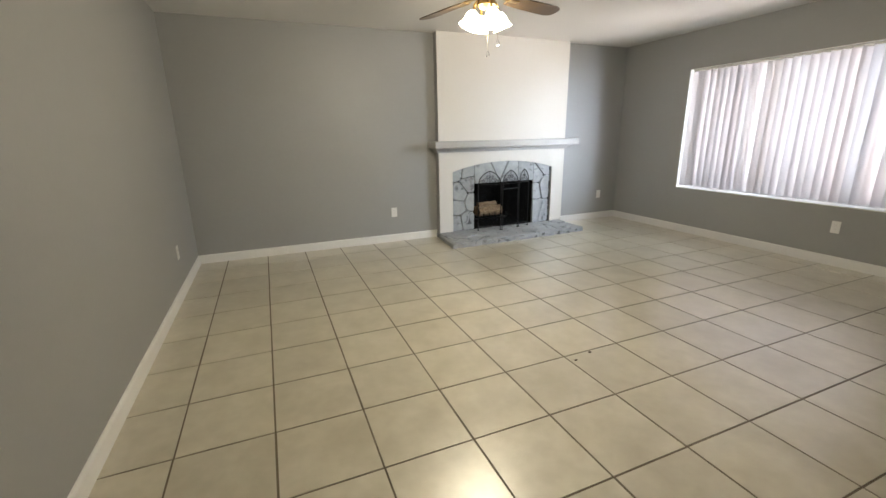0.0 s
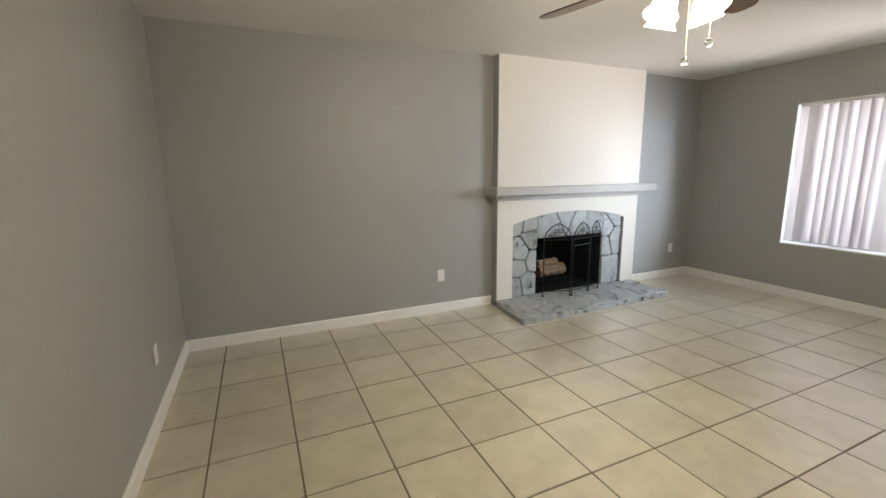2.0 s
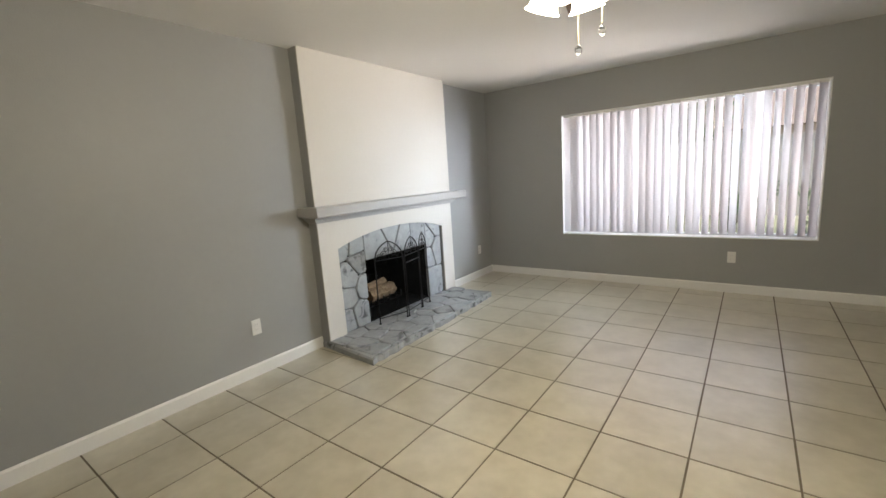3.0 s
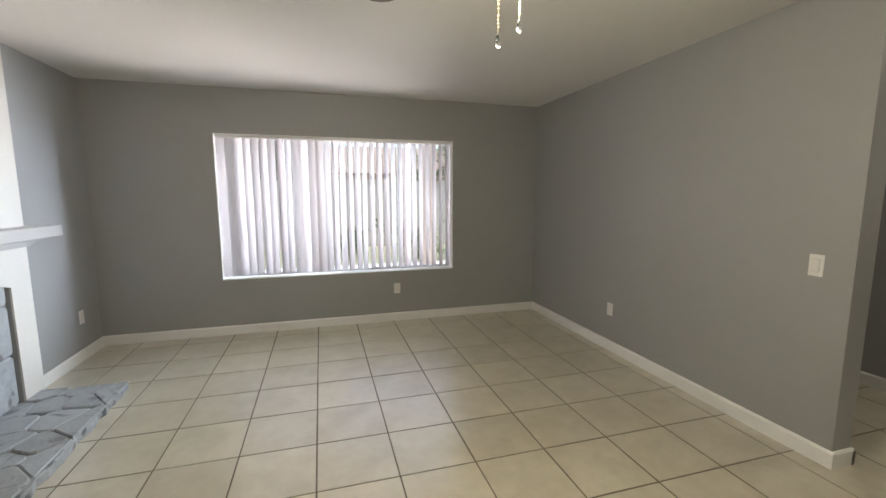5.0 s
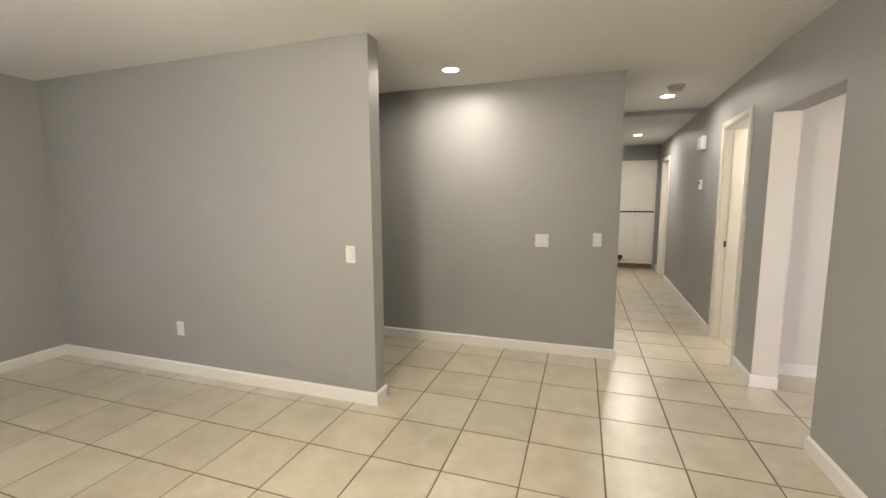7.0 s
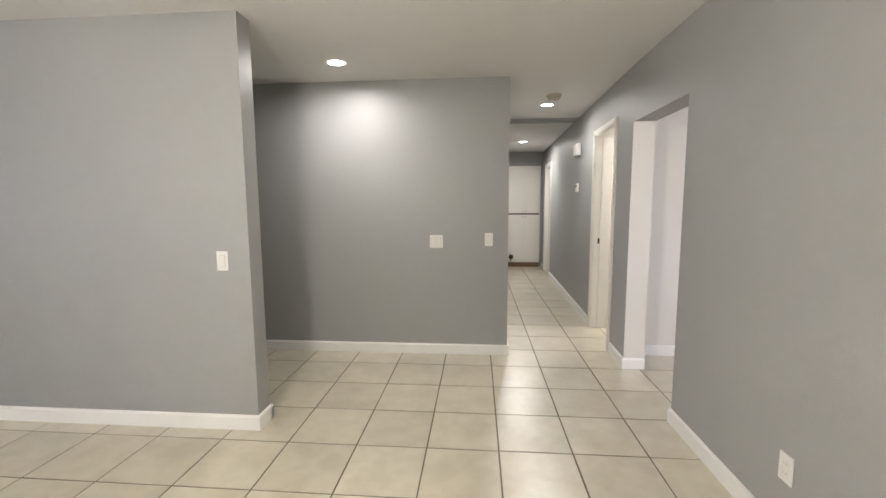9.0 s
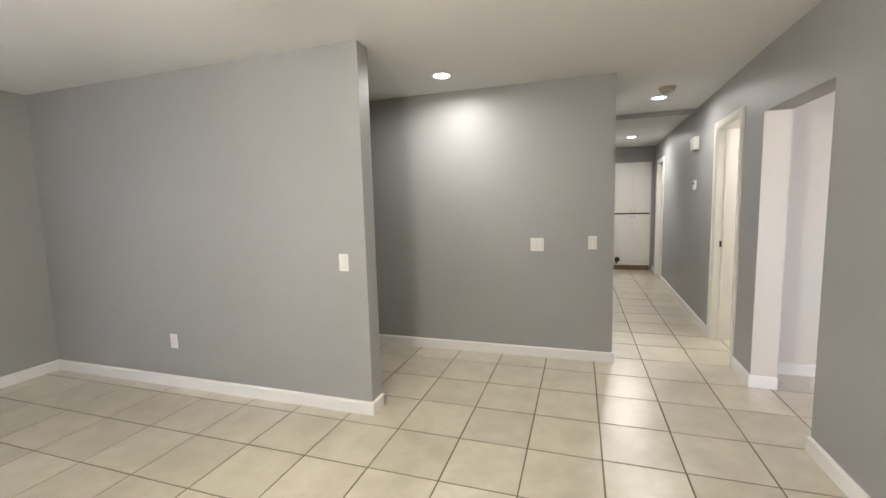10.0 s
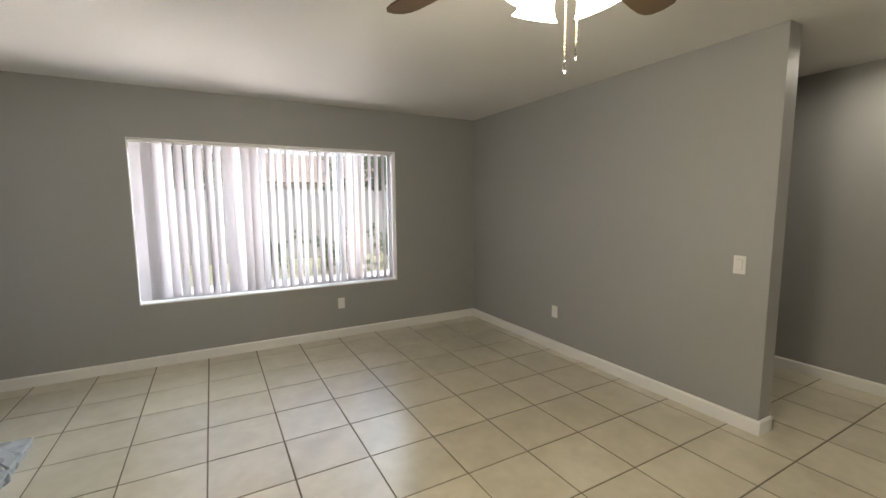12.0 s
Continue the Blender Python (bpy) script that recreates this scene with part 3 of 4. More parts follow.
hearth = thing("hearth", "low hearth of grey painted irregular flagstones on tile floor", "hearth", kind="structure")
HX0, HX1, HY0 = 1.878, 3.80, 4.205
rnd = random.Random(8)
edge = [(HX0 - 0.012 + (HX1 - HX0 + 0.024) * k / 30, HY0 - 0.008 + 0.065 * k / 30 + rnd.uniform(-0.014, 0.012)) for k in range(31)]
side = [(HX1 + 0.012 + rnd.uniform(-0.015, 0.012), HY0 + 0.06 + 0.08 * k) for k in range(1, 7)]
part("bed", prism(edge + side + [(HX1 + 0.05, NORTH - 0.002), (HX0 + 0.048, NORTH - 0.002)], 0.052, inset=0.012), PALEJOINT, hearth, "grey painted mortar bed")
for poly, rnd in cells(HX0 + 0.045, HX1, HY0 + 0.035, 4.80, 9, 3, 21, 0.0035, 0.34):
    part("flagstone", prism(poly, 0.010 + rnd.uniform(0, 0.013), Matrix.Translation((0, 0, 0.048)), inset=0.008), HEARTH, hearth)

firebox = thing("firebox", "soot-black brick firebox", "firebox", kind="structure")
FY = 5.42
part("lining", boxes([(BOX_X0 - 0.02, BOX_X0 + 0.004, 4.815, FY, BOX_Z0 - 0.02, BOX_Z1 + 0.02), (BOX_X1 - 0.004, BOX_X1 + 0.02, 4.815, FY, BOX_Z0 - 0.02, BOX_Z1 + 0.02), (BOX_X0, BOX_X1, FY, FY + 0.03, 0, BOX_Z1 + 0.02),
                      (BOX_X0, BOX_X1, 4.815, FY, BOX_Z1 - 0.004, BOX_Z1 + 0.02), (BOX_X0, BOX_X1, 4.83, FY, 0.03, BOX_Z0 + 0.008)]), SOOT, firebox)
for r in range(7):
    for c in range(5):
        x0 = BOX_X0 + 0.012 + c * 0.205 - (0.1 if r % 2 else 0)
        x1 = min(x0 + 0.195, BOX_X1 - 0.005)
        x0 = max(x0, BOX_X0 + 0.005)
        if x1 - x0 > 0.03:
            part("brick", box(x0, x1, FY - 0.008, FY + 0.001, 0.085 + r * 0.085, 0.160 + r * 0.085), SOOT, firebox)

grate = thing("log_grate", "black iron log grate in the firebox", "grate", pose(2.755, 5.0, BOX_Z0 + 0.009))
for k in range(6):
    x = -0.22 + k * 0.088
    part("bar", tube([(x, -0.13, 0.17), (x, -0.125, 0.115), (x, -0.1, 0.10), (x, 0.13, 0.10), (x, 0.15, 0.16)], 0.008, 6), IRON, grate)
for y in (-0.08, 0.1):
    part("rail", tube([(-0.25, y, 0.09), (0.25, y, 0.09)], 0.008, 6), IRON, grate)
for x in (-0.2, 0.2):
    for y in (-0.08, 0.1):
        part("leg", tube([(x, y, 0.0), (x, y, 0.09)], 0.008, 6), IRON, grate)

def log(length, radius, seed, m, label):
    rnd = random.Random(seed)
    bm = bmesh.new()
    rings = []
    off = [rnd.uniform(0.72, 1.18) for _ in range(14)]
    for k in range(9):
        z = length * (k / 8 - 0.5)
        rings.append([bm.verts.new((radius * off[s] * (1 + rnd.uniform(-0.06, 0.06)) * math.cos(2 * math.pi * s / 14), radius * off[s] * (1 + rnd.uniform(-0.06, 0.06)) * math.sin(2 * math.pi * s / 14), z)) for s in range(14)])
    for a, b in zip(rings, rings[1:]):
        for s in range(14):
            bm.faces.new((a[s], a[(s + 1) % 14], b[(s + 1) % 14], b[s]))
    ob = thing("log", label, "firewood", m, "logs in the firebox")
    part("bark", bm, WOODEND, ob, "pale split wood")
    for z, f in ((length / 2 - 0.002, 1), (-length / 2 + 0.002, -1)):
        pts = [(radius * off[s] * 0.97 * math.cos(2 * math.pi * s / 14), radius * off[s] * 0.97 * math.sin(2 * math.pi * s / 14)) for s in range(14)]
        part("cut_end", prism(pts, 0.004, Matrix.Translation((0, 0, z - 0.001))), BARK, ob)
log(0.37, 0.07, 4, pose(2.750, 4.95, BOX_Z0 + 0.19, 0, 90, 4), "pale split firewood log on an iron grate")
log(0.36, 0.06, 9, pose(2.765, 5.07, BOX_Z0 + 0.185, 0, 90, -6), "thinner split firewood log on an iron grate")
log(0.30, 0.04, 12, pose(2.740, 5.01, BOX_Z0 + 0.275, 0, 90, 8), "short split log lying on two others")

# ---- folding fire screen ----
screen = thing("fire_screen", "black iron folding fire screen with arched panels on the hearth", "fire screen", pose(0, 0, 0.066))
CORNERS = ((2.42, 4.665), (2.72, 4.56), (3.01, 4.62), (3.205, 4.67))
for k, (p, q) in enumerate(zip(CORNERS, CORNERS[1:])):
    w = math.hypot(q[0] - p[0], q[1] - p[1])
    m = Matrix.Translation((p[0], p[1], 0)) @ Matrix.Rotation(math.atan2(q[1] - p[1], q[0] - p[0]), 4, "Z")
    g = 0.012
    spring, rise = 0.60, 0.17
    half = w / 2 - g
    top = [(w / 2 + half * (j / 8 - 1), 0, spring + rise * math.sqrt(max(0.0, 1.7 ** 2 - (abs(j / 8 - 1) + 0.7) ** 2)) / 1.549) for j in range(17)]
    bm = tube([(g, 0, 0.0)] + top + [(w - g, 0, 0.0)], 0.0058, 6)
    tube([(g, 0, 0.055), (w - g, 0, 0.055)], 0.0045, 6, bm)
    tube([(g, 0, spring), (w - g, 0, spring)], 0.004, 6, bm)
    bm.transform(m)
    panel = part("panel_frame", bm, IRON, screen)
    bm = bmesh.new()
    for sx in (-1, 1):
        for r0, cx, cz in ((0.036, 0.34, 0.05), (0.024, 0.17, 0.09), (0.026, 0.62, 0.035)):
            path = []
            for j in range(18):
                a = j / 17 * math.pi * 2.6
                rr = r0 * (1 - 0.7 * j / 17) * min(1, w / 0.3)
                path.append((w / 2 + sx * (half * cx + rr * math.cos(a)), 0, spring + cz + rr * math.sin(a)))
            tube(path, 0.0032, 5, bm)
    tube([(w / 2, 0, spring), (w / 2, 0, spring + rise)], 0.003, 5, bm)
    bm.transform(m)
    part("scrollwork", bm, IRON, panel)
    wire = [(g, 0.055)] + [(x, z) for x, _, z in top] + [(w - g, 0.055)]
    bm = prism(wire, 0.0012, m @ UP)
    part("wire_mesh", bm, WIRE, panel, "fine black wire mesh")
    for x in (g, w - g):
        part("foot", lathe([(0.012, 0), (0.012, 0.006), (0.007, 0.012)], 10, m @ Matrix.Translation((x, 0, 0))), IRON, panel)
p, q = Vector((*CORNERS[1], 0)), Vector((*CORNERS[2], 0))
part("handle_bar", tube([p.lerp(q, 0.05) + Vector((0, -0.01, 0.535)), p.lerp(q, 0.95) + Vector((0, -0.01, 0.535))], 0.006, 6), IRON, screen)

# ---- ceiling fan ----
fan = thing("ceiling_fan", "brass ceiling fan with brown wooden blades and lit tulip shades", "ceiling fan", pose(FAN[0], FAN[1], 0))
part("canopy", lathe([(0.07, CEIL), (0.068, CEIL - 0.03), (0.04, CEIL - 0.06), (0.02, CEIL - 0.065)], 24), BRASS, fan, "", True)
part("downrod", lathe([(0.014, CEIL - 0.06), (0.014, 2.27)], 12), BRASS, fan, "", True)
part("motor_housing", lathe([(0.02, 2.29), (0.06, 2.285), (0.105, 2.26), (0.115, 2.22), (0.115, 2.17), (0.10, 2.145), (0.06, 2.13), (0.055, 2.08), (0.06, 2.06), (0.03, 2.04)], 32), BRASS, fan, "polished brass motor housing", True)
for k in range(4):
    m = pose(0, 0, 0, 0, 0, 15 + 90 * k)
    outline = [(0.19, -0.045), (0.30, -0.058), (0.55, -0.066), (0.61, -0.064), (0.645, -0.055), (0.667, -0.037), (0.675, 0.0), (0.667, 0.037), (0.645, 0.055), (0.61, 0.064), (0.55, 0.066), (0.30, 0.058), (0.19, 0.045)]
    b = part("blade", prism(outline, 0.007, m @ pose(0, 0, 2.115, -11, 0, 0), inset=0.002), BLADE, fan, "brown wooden blade")
    bm = box(0.09, 0.2, -0.014, 0.014, 2.118, 2.126, bevel=0.002)
    add_box(bm, 0.19, 0.27, -0.03, 0.03, 2.113, 2.119, bevel=0.002)
    bm.transform(m)
    part("blade_iron", bm, BRASS, b, "brass blade bracket")
for k in range(4):
    m = pose(0, 0, 0, 0, 0, 85 + 90 * k)
    arm = part("lamp_arm", tube([(0.03, 0, 2.085), (0.06, 0, 2.08), (0.078, 0, 2.06), (0.08, 0, 2.02)], 0.009, 8), BRASS, fan, "", True)
    arm.matrix_local = m
    tilt = Matrix.Translation((0.08, 0, 2.025)) @ pose(0, 0, 0, 0, -22, 0) @ Matrix.Scale(0.80, 4)
    sh = part("shade", lathe([(0.022, 0.0), (0.036, -0.012), (0.050, -0.04), (0.056, -0.075), (0.066, -0.105), (0.078, -0.118), (0.076, -0.117), (0.064, -0.103), (0.053, -0.075), (0.047, -0.04), (0.033, -0.014), (0.0, -0.006)], 24, m @ tilt), SHADE, fan, "lit frosted glass tulip shade", True)
    sh.visible_shadow = False

def pull_chain(x, y, z0, z1, label):
    ch = thing("pull_chain", label, "pull chain", pose(x, y, 0), "pull chains of the fan")
    bm = bmesh.new()
    n = int((z0 - z1) / 0.0085)
    for k in range(n):
        bmesh.ops.create_icosphere(bm, subdivisions=1, radius=0.0031, matrix=Matrix.Translation((0, 0, z0 - 0.0085 * k)))
    tube([(0, 0, z0), (0, 0, z1)], 0.0008, 5, bm)
    part("beads", bm, CHAIN, ch, "", True)
    flat = pose(0, 0, 0, 0, 0, 217) @ Matrix.Diagonal((0.32, 1, 1, 1))
    part("pendant", lathe([(0.002, z1 + 0.004), (0.003, z1 - 0.001), (0.009, z1 - 0.006), (0.0125, z1 - 0.014), (0.0125, z1 - 0.022), (0.009, z1 - 0.030), (0.0, z1 - 0.034)], 8, flat), CRYSTAL, ch, "small flat faceted crystal pendant")
pull_chain(1.335, 2.425, 2.06, 1.80, "long beaded pull chain with a crystal pendant")
pull_chain(1.365, 2.355, 2.06, 1.852, "shorter beaded pull chain with a crystal pendant")

# ---- window and blinds ----
win = thing("window_1", "wide white aluminium window with three panes", "window", pose(EAST + 0.13, 0, 0), kind="structure")
part("window_frame", boxes([(0, 0.06, WIN_Y0, WIN_Y1, WIN_Z0, WIN_Z0 + 0.035), (0, 0.06, WIN_Y0, WIN_Y1, WIN_Z1 - 0.035, WIN_Z1), (0, 0.06, WIN_Y0, WIN_Y0 + 0.035, WIN_Z0 + 0.035, WIN_Z1 - 0.035), (0, 0.06, WIN_Y1 - 0.035, WIN_Y1, WIN_Z0 + 0.035, WIN_Z1 - 0.035)]), ALUMINIUM, win)
MULLIONS = (1.98, 3.22)
for y in MULLIONS:
    part("mullion", box(0.005, 0.05, y - 0.025, y + 0.025, WIN_Z0 + 0.035, WIN_Z1 - 0.035, bevel=0.003), ALUMINIUM, win)
edges = (WIN_Y0 + 0.035, MULLIONS[0] - 0.025, MULLIONS[0] + 0.025, MULLIONS[1] - 0.025, MULLIONS[1] + 0.025, WIN_Y1 - 0.035)
for y0, y1 in zip(edges[::2], edges[1::2]):
    pane = part("pane", box(0.025, 0.03, y0, y1, WIN_Z0 + 0.035, WIN_Z1 - 0.035), GLASS, win, "clear glass pane")
    pane.visible_shadow = False
structure("window_sill", box(EAST - 0.004, EAST + 0.13, WIN_Y0, WIN_Y1, WIN_Z0, WIN_Z0 + 0.012, bevel=0.003), WHITE, "white painted window sill", "sill")
structure("window_reveal", boxes([(EAST - 0.003, EAST + 0.13, WIN_Y0, WIN_Y0 + 0.008, WIN_Z0 + 0.012, WIN_Z1), (EAST - 0.003, EAST + 0.13, WIN_Y1 - 0.008, WIN_Y1, WIN_Z0 + 0.012, WIN_Z1), (EAST - 0.003, EAST + 0.13, WIN_Y0 + 0.008, WIN_Y1 - 0.008, WIN_Z1 - 0.008, WIN_Z1)]), WHITE, "white painted window reveal", "reveal")

blind = thing("vertical_blind", "white vinyl vertical blind hanging half open in the window", "blind", pose(EAST + 0.058, 0, 0))
part("headrail", box(-0.02, 0.022, WIN_Y0 + 0.012, WIN_Y1 - 0.012, WIN_Z1 - 0.030, WIN_Z1 - 0.009, bevel=0.003), PLASTIC, blind)
rnd = random.Random(11)
COUNT = 31
vane_h = WIN_Z1 - 0.022 - (WIN_Z0 + 0.03)
bm = bmesh.new()
grid = []
for k in range(7):
    u = (k / 6 - 0.5)
    grid.append([bm.verts.new((u * 0.089, 0.006 * (1 - 4 * u * u), z)) for z in (0, -vane_h)])
for a, b in zip(grid, grid[1:]):
    bm.faces.new((a[0], b[0], b[1], a[1]))
bmesh.ops.solidify(bm, geom=bm.faces[:], thickness=0.0012)
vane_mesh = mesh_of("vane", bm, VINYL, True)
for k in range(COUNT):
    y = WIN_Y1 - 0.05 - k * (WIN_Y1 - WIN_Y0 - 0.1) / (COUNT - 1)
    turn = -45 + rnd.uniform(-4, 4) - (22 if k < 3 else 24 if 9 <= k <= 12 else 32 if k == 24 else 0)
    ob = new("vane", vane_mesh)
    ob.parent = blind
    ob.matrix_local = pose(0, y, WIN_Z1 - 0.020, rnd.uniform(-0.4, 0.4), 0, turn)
part("bottom_chain", tube([(0.0, WIN_Y0 + 0.05, WIN_Z0 + 0.035), (0.0, WIN_Y1 - 0.05, WIN_Z0 + 0.035)], 0.0015, 5), PLASTIC, blind)

# ---- outlets, switches, small wall fittings ----
def on_wall(x, y, z, facing):
    """Pose of a fitting on a wall; facing: degrees, the way that the wall looks (0 is +x)."""
    return Matrix.Translation((x, y, z)) @ Matrix.Rotation(radians(facing + 90), 4, "Z")

def outlet(m, label="white duplex wall outlet above the baseboard"):
    ob = thing("wall_outlet", label, "outlet", m, "wall outlets")
    part("cover_plate", box(-0.036, 0.036, -0.006, 0, -0.058, 0.058, bevel=0.0025), PLASTIC, ob)
    for z in (-0.02, 0.02):
        r = part("receptacle", box(-0.017, 0.017, -0.008, -0.006, z - 0.014, z + 0.014, bevel=0.0008), PLASTIC, ob)
        for x in (-0.007, 0.007):
            part("slot", box(x - 0.001, x + 0.001, -0.0086, -0.008, z - 0.004, z + 0.006), GAP_SHADE, r)
    return ob

first = outlet(on_wall(1.365, NORTH, 0.37, -90))
for m in (on_wall(4.60, NORTH, 0.37, -90), on_wall(EAST, 2.055, 0.372, 180), on_wall(3.477, PART_Y1, 0.38, 90), on_wall(WEST, 3.93, 0.37, 0), on_wall(WEST, 1.04, 0.335, 0)):
    copy_thing(first, m)

def switch(m, gangs, label):
    ob = thing("light_switch", label, "light switch", m, "light switches")
    w = 0.035 + 0.023 * (gangs - 1)
    part("cover_plate", box(-w, w, -0.006, 0, -0.058, 0.058, bevel=0.0025), PLASTIC, ob)
    for g in range(gangs):
        x = (g - (gangs - 1) / 2) * 0.046
        bm = box(x - 0.0165, x + 0.0165, -0.010, -0.006, -0.033, 0.033, bevel=0.001)
        part("rocker", bm, PLASTIC, ob)
        # thin grey slab paints the shade round the rocker
        part("shadow_gap", box(x - 0.018, x + 0.018, -0.0064, -0.0058, -0.0345, 0.0345), GAP_SHADE, ob)
switch(on_wall(1.884, PART_Y1, 1.045, 90), 1, "single white rocker switch on the grey partition")
switch(on_wall(0.752, ENTRY_Y, 1.035, 90), 2, "double white rocker switch on the grey entry wall")
switch(on_wall(0.285, ENTRY_Y, 1.053, 90), 1, "single white rocker switch by the hall corner")

def downlight(x, y):
    ob = thing("recessed_downlight", "round white recessed ceiling downlight, lit", "downlight", pose(x, y, CEIL), "ceiling downlights")
    part("trim_ring", lathe([(0.062, -0.003), (0.066, -0.006), (0.085, -0.005), (0.09, 0.0)], 32, caps=False), PLASTIC, ob, "", True)
    part("lens", lathe([(0.0, -0.0025), (0.06, -0.002), (0.062, 0.0)], 32), LENS, ob, "glowing lens")
for x, y in DOWNLIGHTS:
    downlight(x, y)

# smoke detector: its darker beige stands in for shade on white plastic
smoke = thing("smoke_detector", "round white smoke detector on the hall ceiling, coloured beige as in shade", "smoke detector", pose(-0.37, -1.69, CEIL))
part("base", lathe([(0.075, 0.0), (0.075, -0.014), (0.066, -0.016)], 28), SHADED_PLASTIC, smoke, "", True)
part("cover", lathe([(0.064, -0.014), (0.062, -0.038), (0.048, -0.05), (0.0, -0.052)], 28), SHADED_PLASTIC, smoke, "", True)

chime = thing("door_chime", "white plastic door chime box high on the hall wall", "door chime", H @ pose(0.0, -2.02, 2.03, 0, 0, 90))
part("case", box(-0.10, 0.10, -0.05, 0, -0.075, 0.075, bevel=0.008), PLASTIC, chime)
part("lid", box(-0.085, 0.085, -0.056, -0.05, -0.055, 0.06, bevel=0.002), PLASTIC, chime)
thermo = thing("thermostat", "small white thermostat on the grey hall wall", "thermostat", H @ pose(0.0, -2.02, 1.56, 0, 0, 90))
part("case", box(-0.05, 0.05, -0.025, 0, -0.055, 0.055, bevel=0.006), PLASTIC, thermo)
part("display", box(-0.03, 0.03, -0.0262, -0.025, 0.005, 0.035), SLOT, thermo)

# ---- outside the window ----
structure("ground", box(-60, 120, -90, 90, -0.6, -0.14), EARTH, "dry lawn reaching into the distance", "ground")
structure("patio", box(5.13, 9.5, -6, 12, -0.2, -0.10), CONCRETE, "pale sunlit concrete patio", "pavement")
# out of view: added slab that reflects daylight into the side room's window
structure("side_yard_bounce", box(-9, -1.0, 2.72, 11, -0.2, -0.10), CONCRETE, "unseen pale concrete slab added to bounce daylight into the side room", "pavement")
fence = thing("block_wall", "tan block garden wall beyond the patio", "garden wall", pose(13.0, 0, -0.14))
part("wall", box(0, 0.2, -16, 20, 0, 1.9), BLOCK, fence)
part("cap", box(-0.02, 0.22, -16, 20, 1.9, 1.96, bevel=0.01), BLOCK, fence)
house = thing("neighbour_house", "single-storey pink-beige stucco house beyond the garden wall", "house", pose(22, 3, -0.14))
part("wall", box(0, 8, -8, 8, 0, 2.7), STUCCO, house)
roof = part("roof", prism([(-0.7, 2.6), (8.7, 2.6), (4, 4.4)], 17.4, Matrix.Translation((0, 8.7, 0)) @ UP), ROOF, house)
for y in (-5, -1, 4):
    w = part("window", box(-0.03, 0.02, y, y + 1.6, 0.9, 2.1), DARKGLASS, house)
    part("frame", boxes([(-0.05, -0.03, y - 0.06, y + 1.66, 0.84, 0.9), (-0.05, -0.03, y - 0.06, y + 1.66, 2.1, 2.16), (-0.05, -0.03, y + 0.77, y + 0.83, 0.9, 2.1)]), WHITE, w)
post = thing("porch_post", "tan stucco porch post outside the window", "post", pose(7.6, 1.05, -0.10))
part("shaft", box(-0.09, 0.09, -0.09, 0.09, 0, 2.6, bevel=0.01), STUCCO, post)
part("base", box(-0.12, 0.12, -0.12, 0.12, 0, 0.2, bevel=0.01), STUCCO, post)

def leaves(count, spread, size, seed, clumps):
    rnd = random.Random(seed)
    bm = bmesh.new()
    centres = [Vector((rnd.gauss(0, spread[0]), rnd.gauss(0, spread[1]), rnd.uniform(-1, 1) * spread[2])) for _ in range(clumps)]
    for _ in range(count):
        c = rnd.choice(centres) + Vector((rnd.gauss(0, 1), rnd.gauss(0, 1), rnd.gauss(0, 1))) * spread[2] * 0.22
        q = Euler((rnd.uniform(0, 6.3), rnd.uniform(0, 6.3), rnd.uniform(0, 6.3))).to_matrix()
        s = size * rnd.uniform(0.6, 1.3)
        vs = [bm.verts.new(c + q @ Vector(v) * s) for v in ((-1, 0, 0), (0, -0.4, 0.1), (1, 0, 0), (0, 0.4, 0.1))]
        bm.faces.new(vs)
    return bm

def shrub(x, y, h, seed):
    ob = thing("shrub", "green leafy shrub beside the patio", "shrub", pose(x, y, -0.14), "shrubs by the garden wall")
    bm = bmesh.new()
    rnd = random.Random(seed)
    for _ in range(6):
        tube([(0, 0, 0), (rnd.uniform(-0.15, 0.15), rnd.uniform(-0.15, 0.15), h * 0.4), (rnd.uniform(-0.35, 0.35), rnd.uniform(-0.35, 0.35), h * 0.8)], 0.012, 5, bm)
    part("stems", bm, TRUNK, ob)
    bm = leaves(900, (h * 0.3, h * 0.35, h * 0.42), 0.05, seed, 14)
    bm.transform(Matrix.Translation((0, 0, h * 0.58)))
    part("foliage", bm, LEAF, ob)
for x, y, h, sd in ((10.2, 0.6, 0.9, 1), (10.4, -0.8, 1.1, 2), (10.0, -2.0, 0.8, 3), (10.6, 2.2, 0.7, 4), (10.3, 5.4, 0.8, 5)):
    shrub(x, y, h, sd)
def tree(x, y, h, seed):
    ob = thing("tree", "leafy garden tree with a brown trunk", "tree", pose(x, y, -0.14), "garden trees")
    rnd = random.Random(seed)
    bm = lathe([(0.16, 0), (0.12, 0.5), (0.10, h * 0.4), (0.05, h * 0.7), (0.0, h * 0.9)], 10)
    for k in range(7):
        a, z = rnd.uniform(0, 6.28), h * rnd.uniform(0.35, 0.6)
        tube([(0, 0, z), (0.5 * math.cos(a), 0.5 * math.sin(a), z + 0.5), (1.1 * math.cos(a), 1.1 * math.sin(a), z + 1.0)], 0.035, 6, bm)
    part("trunk", bm, TRUNK, ob, "", True)
    bm = leaves(4000, (0.9, 0.9, h * 0.26), 0.085, seed, 40)
    bm.transform(Matrix.Translation((0, 0, h * 0.68)))
    part("crown", bm, LEAF, ob)
tree(19.5, 9.5, 5.0, 31)
tree(17.5, -7.5, 4.6, 33)
tree(16.0, -2.5, 4.2, 35)
tree(17.0, 4.5, 4.4, 37)

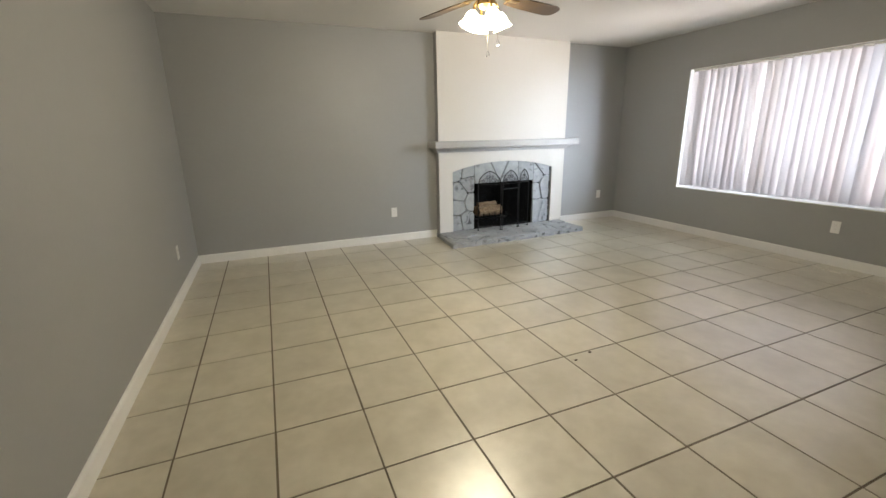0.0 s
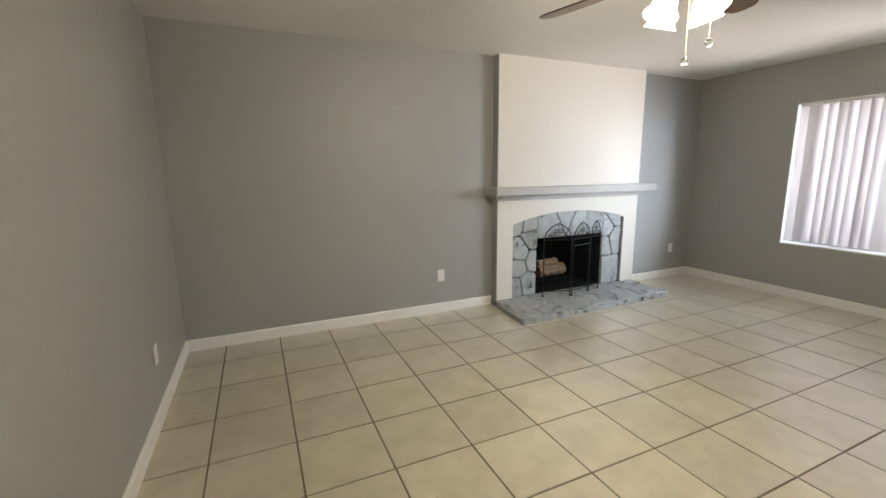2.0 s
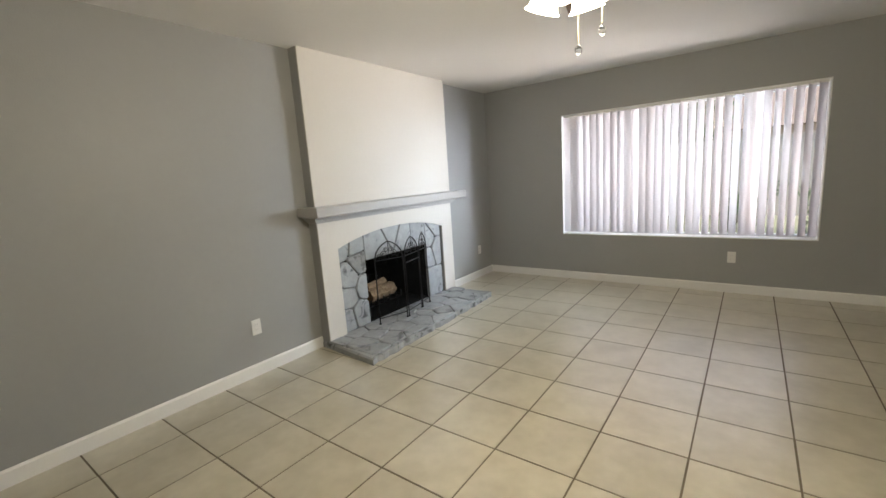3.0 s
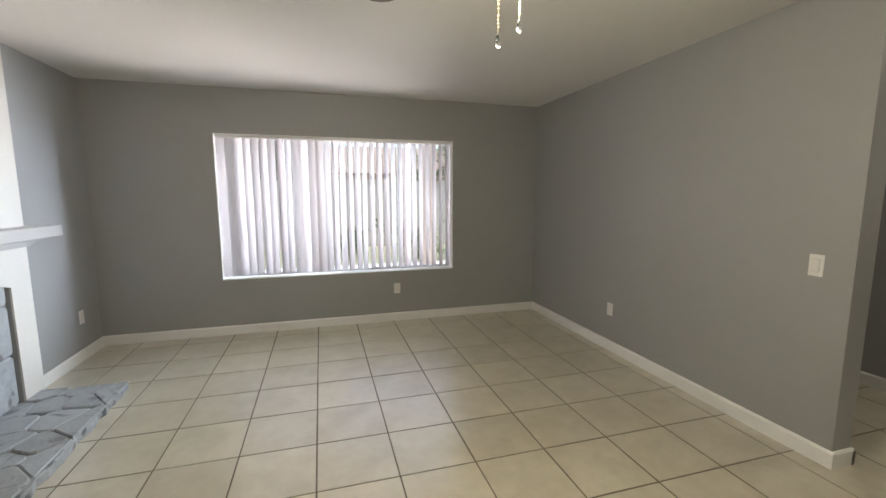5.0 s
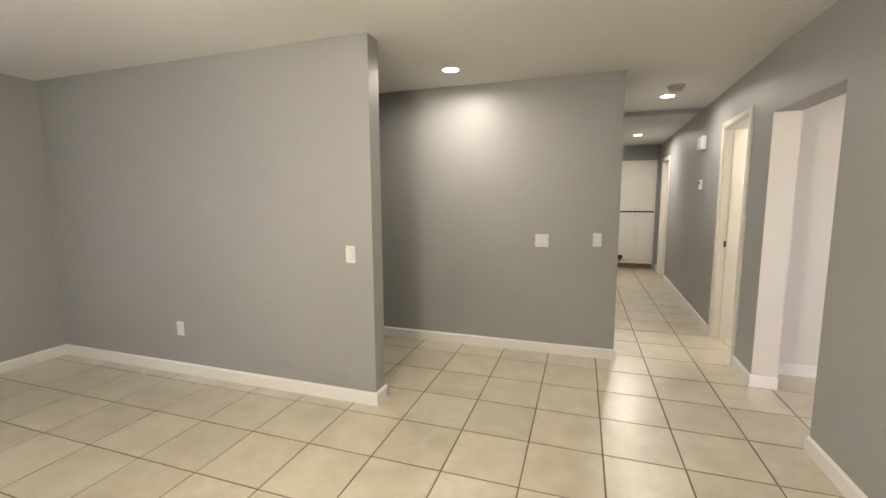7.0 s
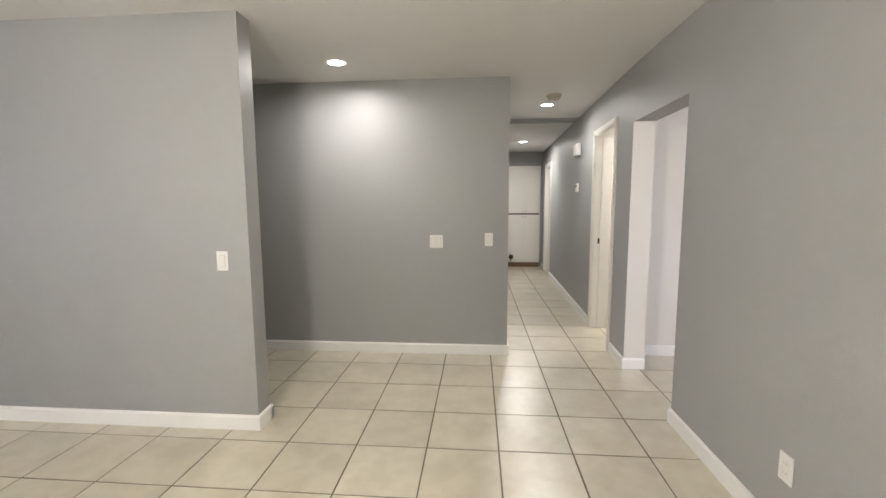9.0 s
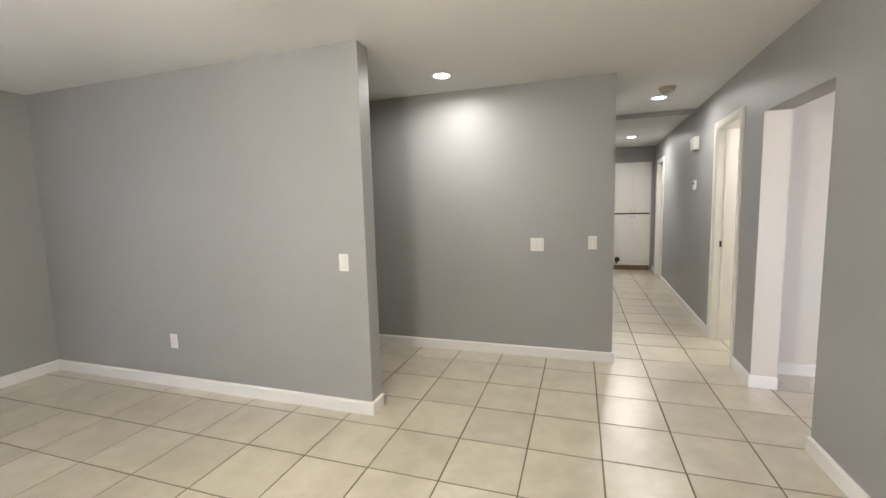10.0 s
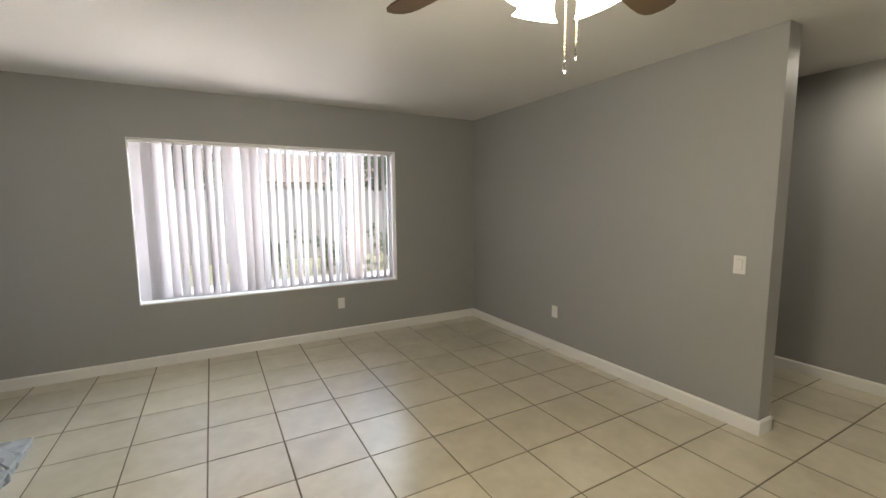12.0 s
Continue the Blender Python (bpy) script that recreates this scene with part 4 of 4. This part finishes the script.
# ---- crumbs on the floor ----
for x, y, r, sd in ((1.517, 1.633, 0.008, 1), (1.653, 1.672, 0.009, 2)):
    rn = random.Random(sd)
    bm = bmesh.new()
    bmesh.ops.create_icosphere(bm, subdivisions=2, radius=r, matrix=Matrix.Translation((x, y, r * 0.3)) @ Matrix.Diagonal((1.3, 0.8, 0.4, 1)))
    for v in bm.verts:
        v.co += Vector((rn.uniform(-1, 1), rn.uniform(-1, 1), 0)) * r * 0.25
    solid("debris_crumb", bm, DUST, "small dark crumb of debris on beige tile", "debris", group="crumbs on the floor")

# ---- floor tiles, last ----
g = 0.0047
hw, hd = TILE_W / 2 - g, TILE_D / 2 - g
bm = bmesh.new()
rings = []
for s, z in ((0.0004, -0.010), (0, 0.0)):
    rings.append([bm.verts.new((a * (hw - s), b * (hd - s), z)) for a, b in ((-1, -1), (1, -1), (1, 1), (-1, 1))])
for a, b in zip(rings, rings[1:]):
    for k in range(4):
        bm.faces.new((a[k], a[(k + 1) % 4], b[(k + 1) % 4], b[k]))
bm.faces.new(rings[-1])
tile_mesh = mesh_of("tile", bm, CERAMIC)
floor = bpy.data.objects["floor"]
REGIONS = ((WEST, EAST, PART_Y1, NORTH), (WEST, 3.2, ENTRY_Y, PART_Y1), (-1.02, CORNER_X, HALL_END, ENTRY_Y), (-2.4, WEST, -1.1, 0.4))
rnd = random.Random(5)
for i in range(-11, 10):
    for j in range(-23, 8):
        cx, cy = TILE_X + TILE_W * (i + 0.5), TILE_Y + TILE_D * (j + 0.5)
        for x0, x1, y0, y1 in REGIONS:
            if cx + hw > x0 + 0.01 and cx - hw < x1 - 0.01 and cy + hd > y0 + 0.01 and cy - hd < y1 - 0.01:
                ob = new("tile", tile_mesh)
                ob.parent = floor
                ob.matrix_local = pose(cx + rnd.uniform(-0.0008, 0.0008), cy + rnd.uniform(-0.0008, 0.0008), rnd.uniform(-0.0004, 0.0), rnd.uniform(-0.05, 0.05), rnd.uniform(-0.05, 0.05), 180 * rnd.randrange(2) + rnd.uniform(-0.12, 0.12))
                break
